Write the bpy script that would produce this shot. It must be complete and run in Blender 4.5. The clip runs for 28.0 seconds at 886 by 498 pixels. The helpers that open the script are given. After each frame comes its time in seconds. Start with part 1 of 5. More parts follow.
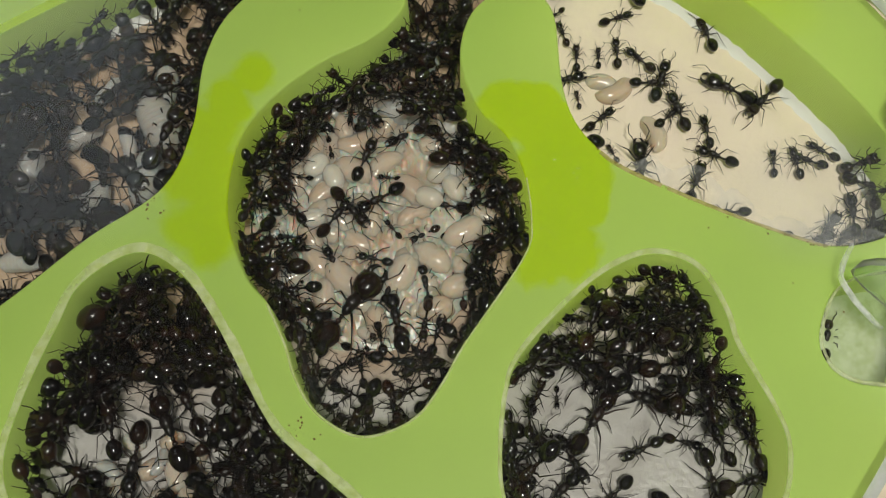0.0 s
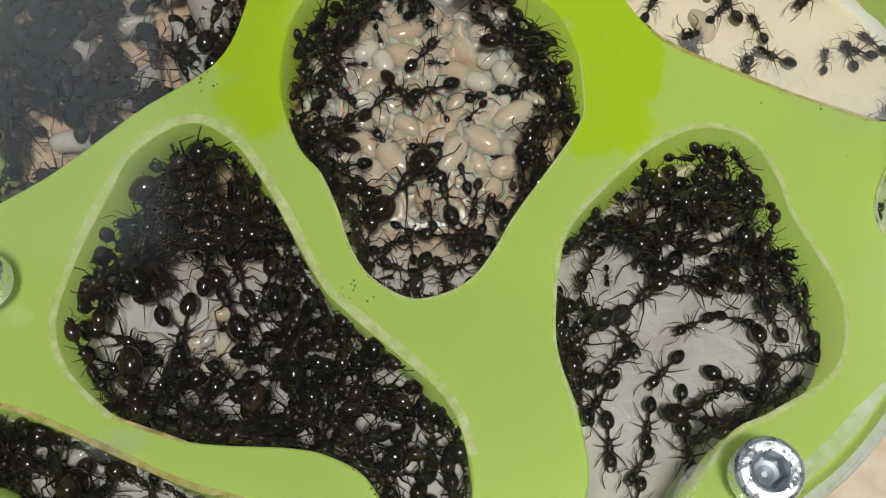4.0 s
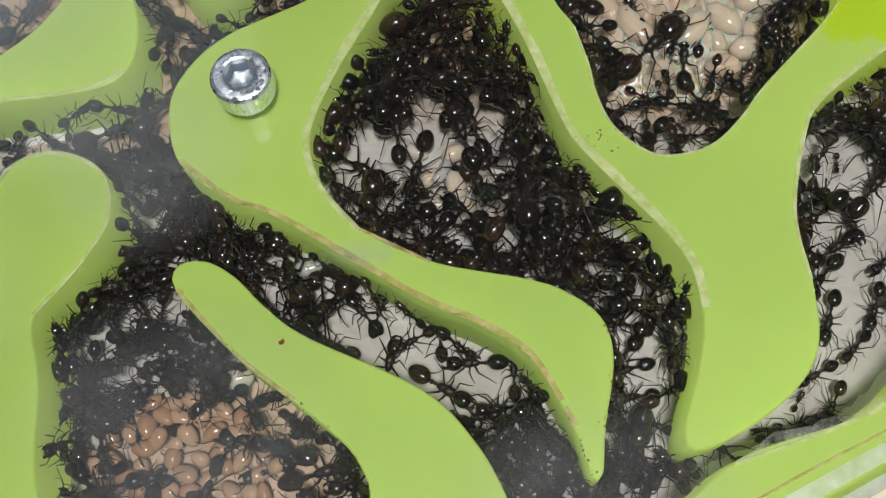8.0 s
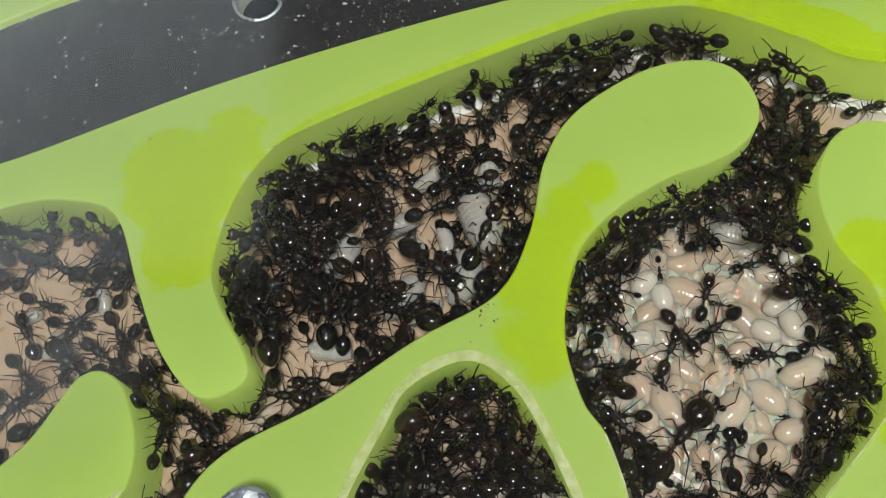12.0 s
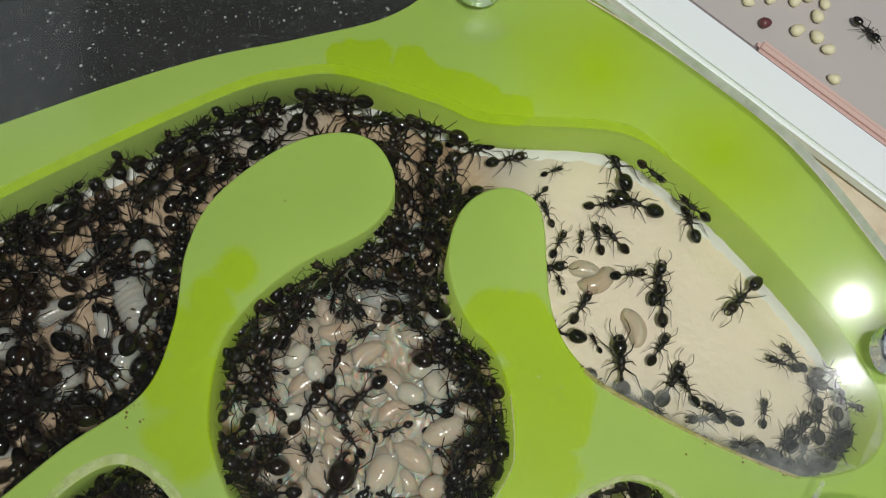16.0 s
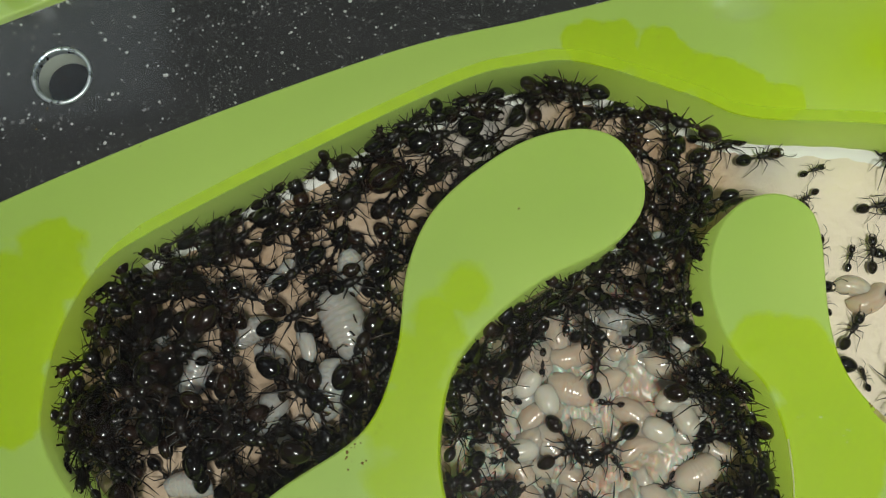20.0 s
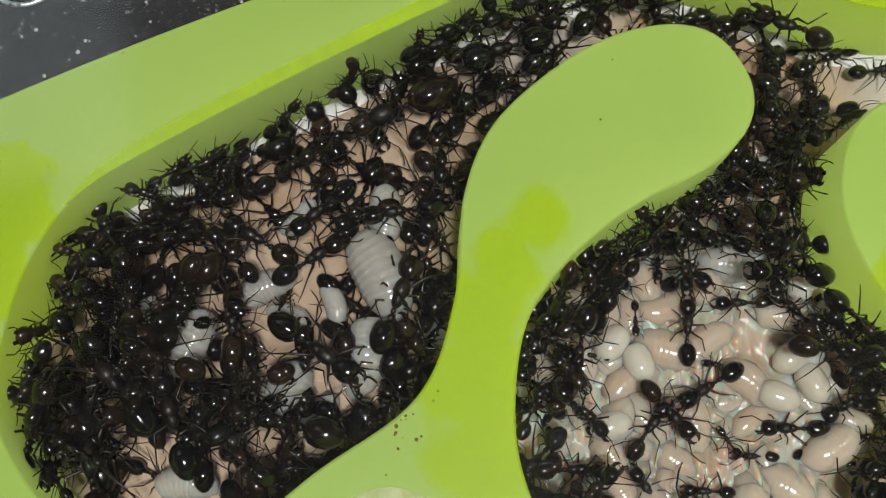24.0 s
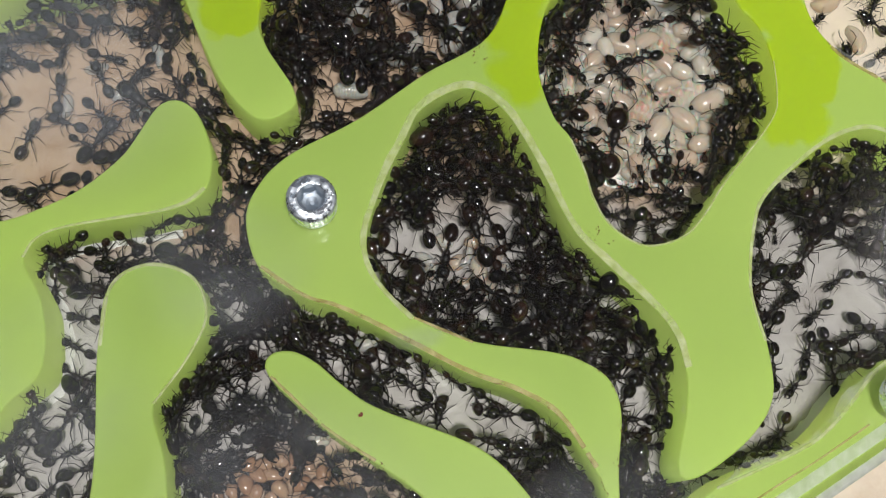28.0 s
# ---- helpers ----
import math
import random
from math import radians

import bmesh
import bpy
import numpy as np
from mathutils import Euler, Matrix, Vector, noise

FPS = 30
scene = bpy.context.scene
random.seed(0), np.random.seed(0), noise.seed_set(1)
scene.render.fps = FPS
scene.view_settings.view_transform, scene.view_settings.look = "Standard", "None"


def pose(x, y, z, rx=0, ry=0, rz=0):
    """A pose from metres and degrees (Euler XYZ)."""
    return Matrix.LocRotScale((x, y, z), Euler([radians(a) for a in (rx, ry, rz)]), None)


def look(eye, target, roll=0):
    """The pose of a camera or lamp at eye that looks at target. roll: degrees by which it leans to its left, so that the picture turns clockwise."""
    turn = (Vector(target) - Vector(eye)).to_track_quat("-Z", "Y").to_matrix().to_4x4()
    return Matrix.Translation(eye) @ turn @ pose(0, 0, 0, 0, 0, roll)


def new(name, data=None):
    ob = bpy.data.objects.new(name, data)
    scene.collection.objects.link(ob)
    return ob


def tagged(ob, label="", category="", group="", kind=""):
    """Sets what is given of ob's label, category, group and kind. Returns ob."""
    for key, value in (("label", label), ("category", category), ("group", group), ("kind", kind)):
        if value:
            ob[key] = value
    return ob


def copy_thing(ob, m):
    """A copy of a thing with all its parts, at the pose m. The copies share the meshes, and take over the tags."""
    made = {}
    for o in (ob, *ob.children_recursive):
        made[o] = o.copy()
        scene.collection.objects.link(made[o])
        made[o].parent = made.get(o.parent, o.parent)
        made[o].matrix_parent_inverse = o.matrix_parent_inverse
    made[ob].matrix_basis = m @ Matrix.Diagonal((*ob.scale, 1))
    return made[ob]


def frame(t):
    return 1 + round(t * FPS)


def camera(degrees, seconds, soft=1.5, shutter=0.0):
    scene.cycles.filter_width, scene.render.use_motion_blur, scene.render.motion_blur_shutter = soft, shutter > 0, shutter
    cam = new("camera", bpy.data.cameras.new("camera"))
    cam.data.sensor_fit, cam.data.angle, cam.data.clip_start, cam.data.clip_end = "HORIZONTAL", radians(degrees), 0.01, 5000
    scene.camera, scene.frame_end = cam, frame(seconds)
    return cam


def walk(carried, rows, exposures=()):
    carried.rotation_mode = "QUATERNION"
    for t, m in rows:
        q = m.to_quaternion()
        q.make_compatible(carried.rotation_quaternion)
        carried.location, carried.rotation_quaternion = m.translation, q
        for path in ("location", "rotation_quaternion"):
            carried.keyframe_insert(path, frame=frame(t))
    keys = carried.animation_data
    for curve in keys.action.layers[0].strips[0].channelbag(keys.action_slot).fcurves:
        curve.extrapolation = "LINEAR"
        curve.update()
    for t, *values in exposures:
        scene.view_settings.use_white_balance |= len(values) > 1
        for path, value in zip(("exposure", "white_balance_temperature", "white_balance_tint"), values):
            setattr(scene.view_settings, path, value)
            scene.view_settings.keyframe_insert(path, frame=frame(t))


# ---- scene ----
cam = camera(46.00, 28.0, soft=1.15)
PATH = (
    (0, pose(0.02033, -0.05706, 0.13265, 18.761, 1.240, -8.136)),
    (0.5, pose(0.02001, -0.05631, 0.13150, 19.358, 1.097, -8.907)),
    (1, pose(0.01952, -0.05500, 0.13126, 19.505, 0.999, -9.218)),
    (1.5, pose(0.01844, -0.05800, 0.12935, 19.993, 0.955, -9.439)),
    (2, pose(0.01744, -0.06188, 0.12797, 20.224, 1.397, -9.163)),
    (2.5, pose(0.01571, -0.06336, 0.12788, 20.144, 1.500, -8.610)),
    (4.5, pose(0.01245, -0.07701, 0.12630, 20.176, 1.647, -6.691)),
    (5, pose(0.01156, -0.07951, 0.12538, 21.531, 2.297, -5.542)),
    (5.5, pose(0.00804, -0.08117, 0.12341, 21.072, 2.132, -4.639)),
    (6, pose(0.00416, -0.08313, 0.12388, 20.203, 1.998, -3.697)),
    (6.5, pose(0.00240, -0.08189, 0.12471, 19.316, 2.206, -2.697)),
    (7, pose(-0.00147, -0.08336, 0.12460, 19.089, 2.157, -1.605)),
    (7.5, pose(-0.00601, -0.08720, 0.12476, 18.728, 1.839, -0.591)),
    (8, pose(-0.00916, -0.08593, 0.12576, 18.415, 2.071, 0.338)),
    (8.5, pose(-0.00891, -0.07887, 0.12694, 18.265, 2.267, 0.974)),
    (9, pose(-0.00926, -0.07356, 0.12704, 18.843, 2.059, 1.005)),
    (10, pose(-0.00738, -0.06518, 0.12929, 20.290, 2.737, 1.126)),
    (10.5, pose(-0.00684, -0.05936, 0.12945, 20.565, 3.183, 0.727)),
    (11, pose(-0.00642, -0.05363, 0.13022, 20.861, 3.399, -0.028)),
    (11.5, pose(-0.00922, -0.04846, 0.12959, 22.050, 3.773, -0.206)),
    (13.5, pose(-0.00595, -0.03924, 0.13462, 20.280, 0.306, -3.258)),
    (14, pose(-0.00267, -0.03516, 0.13573, 18.691, -1.059, -4.149)),
    (14.5, pose(-0.00438, -0.02457, 0.14195, 15.182, -2.951, -5.107)),
    (15, pose(0.00501, -0.02007, 0.14153, 13.916, -2.596, -5.370)),
    (15.5, pose(0.01291, -0.01988, 0.14113, 13.793, -3.028, -6.304)),
    (16, pose(0.01871, -0.01986, 0.14270, 13.402, -2.894, -7.030)),
    (16.5, pose(0.02241, -0.01884, 0.14577, 12.842, -3.088, -7.584)),
    (17, pose(0.02086, -0.01647, 0.14647, 12.990, -2.936, -7.785)),
    (17.5, pose(0.00927, -0.01482, 0.14405, 13.225, -1.653, -6.845)),
    (18, pose(0.00488, -0.01452, 0.14293, 12.452, -0.906, -6.270)),
    (18.5, pose(-0.00084, -0.01361, 0.14586, 11.854, -0.116, -6.097)),
    (19, pose(0.00109, -0.01351, 0.14628, 11.953, 0.358, -5.935)),
    (19.5, pose(0.00143, -0.01466, 0.14593, 11.949, 1.040, -5.723)),
    (20, pose(0.00025, -0.00786, 0.12651, 11.269, 0.800, -5.919)),
    (20.5, pose(-0.00015, 0.00278, 0.10717, 9.680, 0.579, -6.521)),
    (22.5, pose(-0.00134, -0.00365, 0.09807, 16.068, 1.673, -6.864)),
    (23, pose(-0.00503, -0.00741, 0.09865, 15.914, 0.236, -7.188)),
    (23.5, pose(-0.00592, -0.01049, 0.09860, 14.748, 0.490, -7.038)),
    (24, pose(-0.00979, -0.01443, 0.10054, 14.977, -0.840, -7.548)),
    (24.5, pose(-0.00989, -0.01432, 0.10119, 13.677, -0.355, -7.075)),
    (25, pose(-0.00978, -0.01712, 0.11036, 11.467, -0.198, -6.620)),
    (25.5, pose(-0.01097, -0.02386, 0.12094, 10.213, -0.852, -5.517)),
    (26, pose(-0.01187, -0.02824, 0.13136, 9.307, -0.464, -3.936)),
    (26.5, pose(-0.00528, -0.03874, 0.14041, 10.885, 4.457, -3.029)),
    (27, pose(-0.00677, -0.04509, 0.14842, 9.870, 4.550, -2.368)),
    (27.5, pose(-0.02340, -0.06520, 0.14925, 14.610, -1.585, -4.283)),
    (28, pose(-0.02897, -0.07572, 0.15906, 15.326, -3.246, -3.939)),
)
EXPOSURES = ((0.0, -0.03, 6800, 6), (2.5, 0.02, 6800, 7), (5.0, 0.21, 6550, 11), (11.0, 0.35, 6500, 11), (14.0, 0.22, 6600, 3), (17.0, -0.29, 6450, 5), (20.0, -0.05, 6500, 3), (23.0, 0.19, 6500, 6), (25.0, 0.25, 6500, 11), (28.0, 0.27, 6420, 14))
walk(cam, PATH, EXPOSURES)

MM = 0.001
ZTOP = 0.015      # top face of the green layer
ZFLOOR = 0.0045   # plaster floor of the chambers
ZCOVER = 0.0172   # top face of the clear cover

# the room's dim bounced light and its two lamps
world = bpy.data.worlds.new("room_air")
world.use_nodes = True
world.node_tree.nodes["Background"].inputs[0].default_value = (0.9, 0.95, 1.0, 1)
world.node_tree.nodes["Background"].inputs[1].default_value = 0.07
scene.world = world


def area_lamp(name, eye, target, size, watts, colour, long=0.0):
    data = bpy.data.lights.new(name, "AREA")
    data.shape, data.size, data.energy, data.color = "RECTANGLE" if long else "DISK", size, watts, colour
    if long:
        data.size_y = long
    ob = new(name, data)
    ob.matrix_world = look(eye, target)
    return ob


area_lamp("ceiling_lamp", (0.07, -0.41, 1.50), (0, 0, 0), 0.26, 19.0, (1.0, 0.97, 0.92))
area_lamp("desk_led", (0.203, 0.031, 0.275), (0.02, 0, 0), 0.010, 0.032, (1.0, 0.98, 0.95))
area_lamp("desk_led", (0.198, 0.005, 0.275), (0.02, 0, 0), 0.010, 0.032, (1.0, 0.98, 0.95))
area_lamp("led_panel", (-0.92, 0.94, 1.58), (-0.92, 0.94, 0), 1.0, 1.4, (0.80, 0.90, 1.0), 0.64)


# ---- materials ----
def material(name, colour, rough=0.5, metal=0.0, **more):
    m = bpy.data.materials.new(name)
    m.use_nodes = True
    b = m.node_tree.nodes["Principled BSDF"]
    b.inputs["Base Color"].default_value = (*colour, 1)
    b.inputs["Roughness"].default_value = rough
    b.inputs["Metallic"].default_value = metal
    for key, value in more.items():
        b.inputs[key.replace("_", " ")].default_value = value
    return m


class Nodes:
    """Short hand for building a material's nodes."""

    def __init__(self, m):
        self.tree = m.node_tree
        self.out = self.tree.nodes["Material Output"]
        self.bsdf = self.tree.nodes.get("Principled BSDF")
        self.place = self.add("ShaderNodeTexCoord").outputs["Object"]

    def add(self, kind, **props):
        n = self.tree.nodes.new(kind)
        for key, value in props.items():
            setattr(n, key, value)
        return n

    def link(self, a, b):
        self.tree.links.new(a, b)

    def noise(self, scale, detail=4.0, rough=0.55, vector=None):
        n = self.add("ShaderNodeTexNoise")
        n.inputs["Scale"].default_value = scale
        n.inputs["Detail"].default_value = detail
        n.inputs["Roughness"].default_value = rough
        self.link(vector or self.place, n.inputs["Vector"])
        return n.outputs["Fac"]

    def ramp(self, value, stops):
        n = self.add("ShaderNodeValToRGB")
        e = n.color_ramp.elements
        while len(e) < len(stops):
            e.new(0.5)
        for k, (at, c) in enumerate(stops):
            e[k].position = at
            e[k].color = (*c, 1) if len(c) == 3 else c
        self.link(value, n.inputs["Fac"])
        return n.outputs["Color"]

    def grey(self, value, lo, hi, to_lo=0.0, to_hi=1.0):
        n = self.add("ShaderNodeMapRange")
        for key, v in zip(("From Min", "From Max", "To Min", "To Max"), (lo, hi, to_lo, to_hi)):
            n.inputs[key].default_value = v
        self.link(value, n.inputs["Value"])
        return n.outputs["Result"]

    def mix(self, fac, a, b):
        n = self.add("ShaderNodeMix", data_type="RGBA")
        for socket, v in ((n.inputs[0], fac), (n.inputs[6], a), (n.inputs[7], b)):
            if isinstance(v, (tuple, float, int)):
                socket.default_value = (*v, 1) if isinstance(v, tuple) and len(v) == 3 else v
            else:
                self.link(v, socket)
        return n.outputs[2]

    def math(self, op, a, b=0.0):
        n = self.add("ShaderNodeMath", operation=op)
        for socket, v in zip(n.inputs, (a, b)):
            if isinstance(v, (int, float)):
                socket.default_value = v
            else:
                self.link(v, socket)
        return n.outputs[0]

    def blob(self, x, y, radius, soft, wobble):
        """1 within radius (mm) of a spot of the plan, fading over soft, with a wobbly outline."""
        at = self.add("ShaderNodeCombineXYZ")
        at.inputs[0].default_value, at.inputs[1].default_value = x * MM, y * MM
        flat = self.add("ShaderNodeVectorMath", operation="MULTIPLY")
        flat.inputs[1].default_value = (1, 1, 0)
        self.link(self.place, flat.inputs[0])
        d = self.add("ShaderNodeVectorMath", operation="DISTANCE")
        self.link(flat.outputs[0], d.inputs[0])
        self.link(at.outputs[0], d.inputs[1])
        far = self.math("ADD", d.outputs["Value"], self.math("MULTIPLY", self.math("SUBTRACT", wobble, 0.5), 9 * MM))
        return self.grey(far, (radius + soft) * MM, radius * MM)

    def bump(self, height, strength, distance):
        n = self.add("ShaderNodeBump")
        n.inputs["Strength"].default_value, n.inputs["Distance"].default_value = strength, distance
        self.link(height, n.inputs["Height"])
        self.link(n.outputs["Normal"], self.bsdf.inputs["Normal"])


def let_light_in(n, share, tint):
    """Passes a share of the light on into the sheet, tinted by its dye."""
    t, mixed = n.add("ShaderNodeBsdfTranslucent"), n.add("ShaderNodeMixShader")
    if isinstance(tint, tuple):
        t.inputs[0].default_value = (*tint, 1)
    else:
        n.link(tint, t.inputs[0])
    mixed.inputs[0].default_value = share
    n.link(n.bsdf.outputs[0], mixed.inputs[1]), n.link(t.outputs[0], mixed.inputs[2])
    n.link(mixed.outputs[0], n.out.inputs[0])


def green_acrylic():
    m = material("green_acrylic", (0.37, 0.54, 0.045), 0.35)
    n = Nodes(m)
    wob = n.noise(130, 4)
    wet = None
    # films where the cover touches the acrylic look deeper in colour
    for spot in ((38, -11, 6, 1.0), (36, -19, 4.5, 1.0), (35.5, 0, 4.5, 1.0), (40, -6, 5, 1.0), (23.5, 35.6, 2.6, 0.6), (27, 34.0, 3.0, 0.6), (30, 32.2, 3.3, 0.6), (33, 30.5, 3.2, 0.6), (36, 28.8, 2.8, 0.6), (39.5, 27.2, 2.2, 0.6), (20, 36.2, 2.0, 0.6), (52, 32, 1.0, 14.0), (66, 18, 1.0, 14.0), (-48, 12, 7.5, 1.0), (-47, 3, 5, 1.0), (-42, 17, 4, 1.0), (-4.0, 2.5, 3.4, 2.0), (-4.0, -3.5, 4.4, 2.0), (-4.0, -9.5, 4.0, 2.0), (-1.0, 6.5, 2.6, 1.5), (3.0, 9.5, 2.2, 1.5)):
        b = n.blob(*spot, wob)
        wet = b if wet is None else n.math("MAXIMUM", wet, b)
    cloud = n.noise(45, 3)
    pale = n.mix(n.grey(cloud, 0.3, 0.7), (0.61, 0.90, 0.19), (0.67, 0.95, 0.21))
    deep = n.mix(n.grey(cloud, 0.3, 0.7), (0.59, 0.90, 0.002), (0.65, 0.95, 0.004))
    n.link(n.mix(n.math("MULTIPLY", wet, 0.85), pale, deep), n.bsdf.inputs["Base Color"])
    n.link(n.grey(n.noise(900, 3), 0.3, 0.7, 0.3, 0.45), n.bsdf.inputs["Roughness"])
    let_light_in(n, 0.54, n.mix(wet, (0.90, 1.0, 0.52), (0.90, 1.0, 0.06)))
    return m


def clear_sheet(name, tint=(1, 1, 1), ior=1.45, rough=0.0, haze=0.0, hazy=0.0):
    """Clear plastic; a share of its gloss (haze) may be spread wider (hazy)."""
    m = bpy.data.materials.new(name)
    m.use_nodes = True
    n = Nodes(m)
    n.tree.nodes.remove(n.bsdf)
    t, g, f, x = n.add("ShaderNodeBsdfTransparent"), n.add("ShaderNodeBsdfGlossy"), n.add("ShaderNodeFresnel"), n.add("ShaderNodeMixShader")
    t.inputs[0].default_value = (*tint, 1)
    g.inputs["Roughness"].default_value = rough
    f.inputs["IOR"].default_value = ior
    shine = g.outputs[0]
    if haze:
        wide, both = n.add("ShaderNodeBsdfGlossy"), n.add("ShaderNodeMixShader")
        wide.inputs["Roughness"].default_value = hazy
        both.inputs[0].default_value = haze
        n.link(shine, both.inputs[1]), n.link(wide.outputs[0], both.inputs[2])
        shine = both.outputs[0]
    n.link(f.outputs[0], x.inputs[0]), n.link(t.outputs[0], x.inputs[1]), n.link(shine, x.inputs[2])
    n.link(x.outputs[0], n.out.inputs[0])
    return m


def plaster():
    m = material("plaster", (0.78, 0.70, 0.62), 0.6)
    n = Nodes(m)
    wob = n.noise(60, 3)
    peach = None
    for spot in ((16, -8, 17, 8), (-18, 6, 26, 10), (24, 22, 12, 6), (-66, -4, 22, 12), (-50, -22, 8, 8), (-38, -74, 10, 6)):
        b = n.blob(*spot, wob)
        peach = b if peach is None else n.math("MAXIMUM", peach, b)
    right = n.blob(62, -4, 26, 10, wob)
    base = n.mix(n.grey(n.noise(120, 4), 0.3, 0.7), (0.37, 0.34, 0.32), (0.53, 0.515, 0.50))
    base = n.mix(n.math("MULTIPLY", right, 0.9), base, (0.88, 0.75, 0.61))
    stain = n.mix(n.grey(n.noise(160, 5), 0.3, 0.55), (0.32, 0.18, 0.08), (0.52, 0.37, 0.25))
    n.link(n.mix(n.math("MULTIPLY", peach, 0.9), base, stain), n.bsdf.inputs["Base Color"])
    n.bump(n.noise(700, 5), 0.4, 0.0006)
    n.link(n.grey(n.noise(90, 2), 0.4, 0.6, 0.35, 0.7), n.bsdf.inputs["Roughness"])
    return m


def black_stone():
    m = material("black_stone", (0.012, 0.012, 0.014), 0.55)
    n = Nodes(m)
    v = n.add("ShaderNodeTexVoronoi")
    v.inputs["Scale"].default_value = 800
    n.link(n.place, v.inputs["Vector"])
    size = n.math("MULTIPLY", n.noise(300, 1), 0.32)
    dot = n.math("LESS_THAN", v.outputs["Distance"], n.math("SUBTRACT", size, 0.05))
    dust = n.math("MULTIPLY", n.grey(n.noise(1600, 2), 0.62, 0.72), 0.22)
    c = n.mix(n.grey(n.noise(120, 5), 0.35, 0.7), (0.004, 0.0045, 0.005), (0.012, 0.012, 0.014))
    c = n.mix(dust, c, (0.5, 0.5, 0.5))
    n.link(n.mix(n.math("MULTIPLY", dot, 0.3), c, (0.62, 0.62, 0.62)), n.bsdf.inputs["Base Color"])
    return m


def table_cloth():
    m = material("table_surface", (0.62, 0.5, 0.38), 0.7)
    n = Nodes(m)
    c = n.mix(n.grey(n.noise(35, 6, 0.7), 0.35, 0.65), (0.42, 0.30, 0.19), (0.74, 0.64, 0.52))
    n.link(n.mix(n.grey(n.noise(260, 4), 0.4, 0.7), c, (0.66, 0.58, 0.48)), n.bsdf.inputs["Base Color"])
    n.bump(n.noise(500, 4), 0.4, 0.0005)
    return m


def wall_paint():
    m = material("wall_paint", (0.4, 0.4, 0.4), 0.8)
    n = Nodes(m)
    n.link(n.mix(n.noise(3, 4), (0.33, 0.34, 0.37), (0.42, 0.43, 0.46)), n.bsdf.inputs["Base Color"])
    return m


GREEN = green_acrylic()


def green_edge():
    """The cut faces of the fluorescent sheet: clearer and more yellow than its matt top. Their edge glow is put into a
    brighter base colour.
    """
    m = material("green_acrylic_edge", (0.58, 0.76, 0.035), 0.22)
    n = Nodes(m)
    n.link(n.mix(n.grey(n.noise(160, 3), 0.3, 0.7), (0.70, 0.98, 0.24), (0.74, 0.99, 0.27)), n.bsdf.inputs["Base Color"])
    n.bump(n.noise(420, 3), 0.15, 0.0003)
    let_light_in(n, 0.8, (0.90, 1.0, 0.55))
    return m


GREEN_EDGE = green_edge()
COVER = clear_sheet("clear_cover", (0.985, 0.99, 0.985), 1.42, 0.045, 0.7, 0.12)
CLEAR_EDGE = material("clear_acrylic_edge", (0.80, 0.84, 0.80), 0.25, Subsurface_Weight=0.0)
PLASTER = plaster()
UNDER_REFLECTOR = material("white_reflector", (0.93, 0.94, 0.92), 0.7)
WHITE_PLASTER = material("white_plaster", (0.85, 0.85, 0.83), 0.55)
BLACK = black_stone()
TABLE = table_cloth()
PAINT = wall_paint()
STEEL = material("zinc_plated_steel", (0.80, 0.87, 0.93), 0.4, 1.0)
scuff = Nodes(STEEL)
scuff.bump(scuff.noise(1300, 4), 0.45, 0.0003)
scuff.link(scuff.grey(scuff.noise(900, 3), 0.4, 0.6, 0.16, 0.5), scuff.bsdf.inputs["Roughness"])
DARK_STEEL = material("dark_steel", (0.40, 0.46, 0.52), 0.55, 1.0)
DIRT = material("brown_dirt", (0.19, 0.12, 0.03), 0.8)
WHITE_PLASTIC = material("white_plastic", (0.86, 0.90, 0.98), 0.35)


# ---- helpers for shapes ----
def mesh_from(name, verts, faces, mat, smooth=False):
    me = bpy.data.meshes.new(name)
    me.from_pydata([tuple(v) for v in verts], [], faces)
    me.update()
    me.materials.append(mat)
    if smooth:
        me.polygons.foreach_set("use_smooth", [True] * len(me.polygons))
    return me


def from_bm(name, bm, mat, smooth=False):
    me = bpy.data.meshes.new(name)
    bmesh.ops.recalc_face_normals(bm, faces=bm.faces)
    bm.to_mesh(me)
    bm.free()
    me.materials.append(mat)
    if smooth:
        me.polygons.foreach_set("use_smooth", [True] * len(me.polygons))
    return me


def part(name, bm, mat, parent, label="", smooth=False):
    ob = new(name, from_bm(name, bm, mat, smooth))
    ob.parent = parent
    return tagged(ob, label) if label else ob


def smooth_loop(points, step=0.9, closed=True):
    """A Catmull-Rom curve through points of the plan (mm), evenly stepped."""
    p = [np.array(q, float) for q in points]
    n, out = len(p), []
    for k in range(n if closed else n - 1):
        a, b, c, d = (p[(k + j) % n] if closed else p[min(max(k + j, 0), n - 1)] for j in (-1, 0, 1, 2))
        m = max(2, int(np.linalg.norm(c - b) / step))
        for s in range(m):
            u = s / m
            out.append(0.5 * (2 * b + (c - a) * u + (2 * a - 5 * b + 4 * c - d) * u * u + (3 * b - a - 3 * c + d) * u**3))
    if not closed:
        out.append(p[-1])
    return np.array(out)


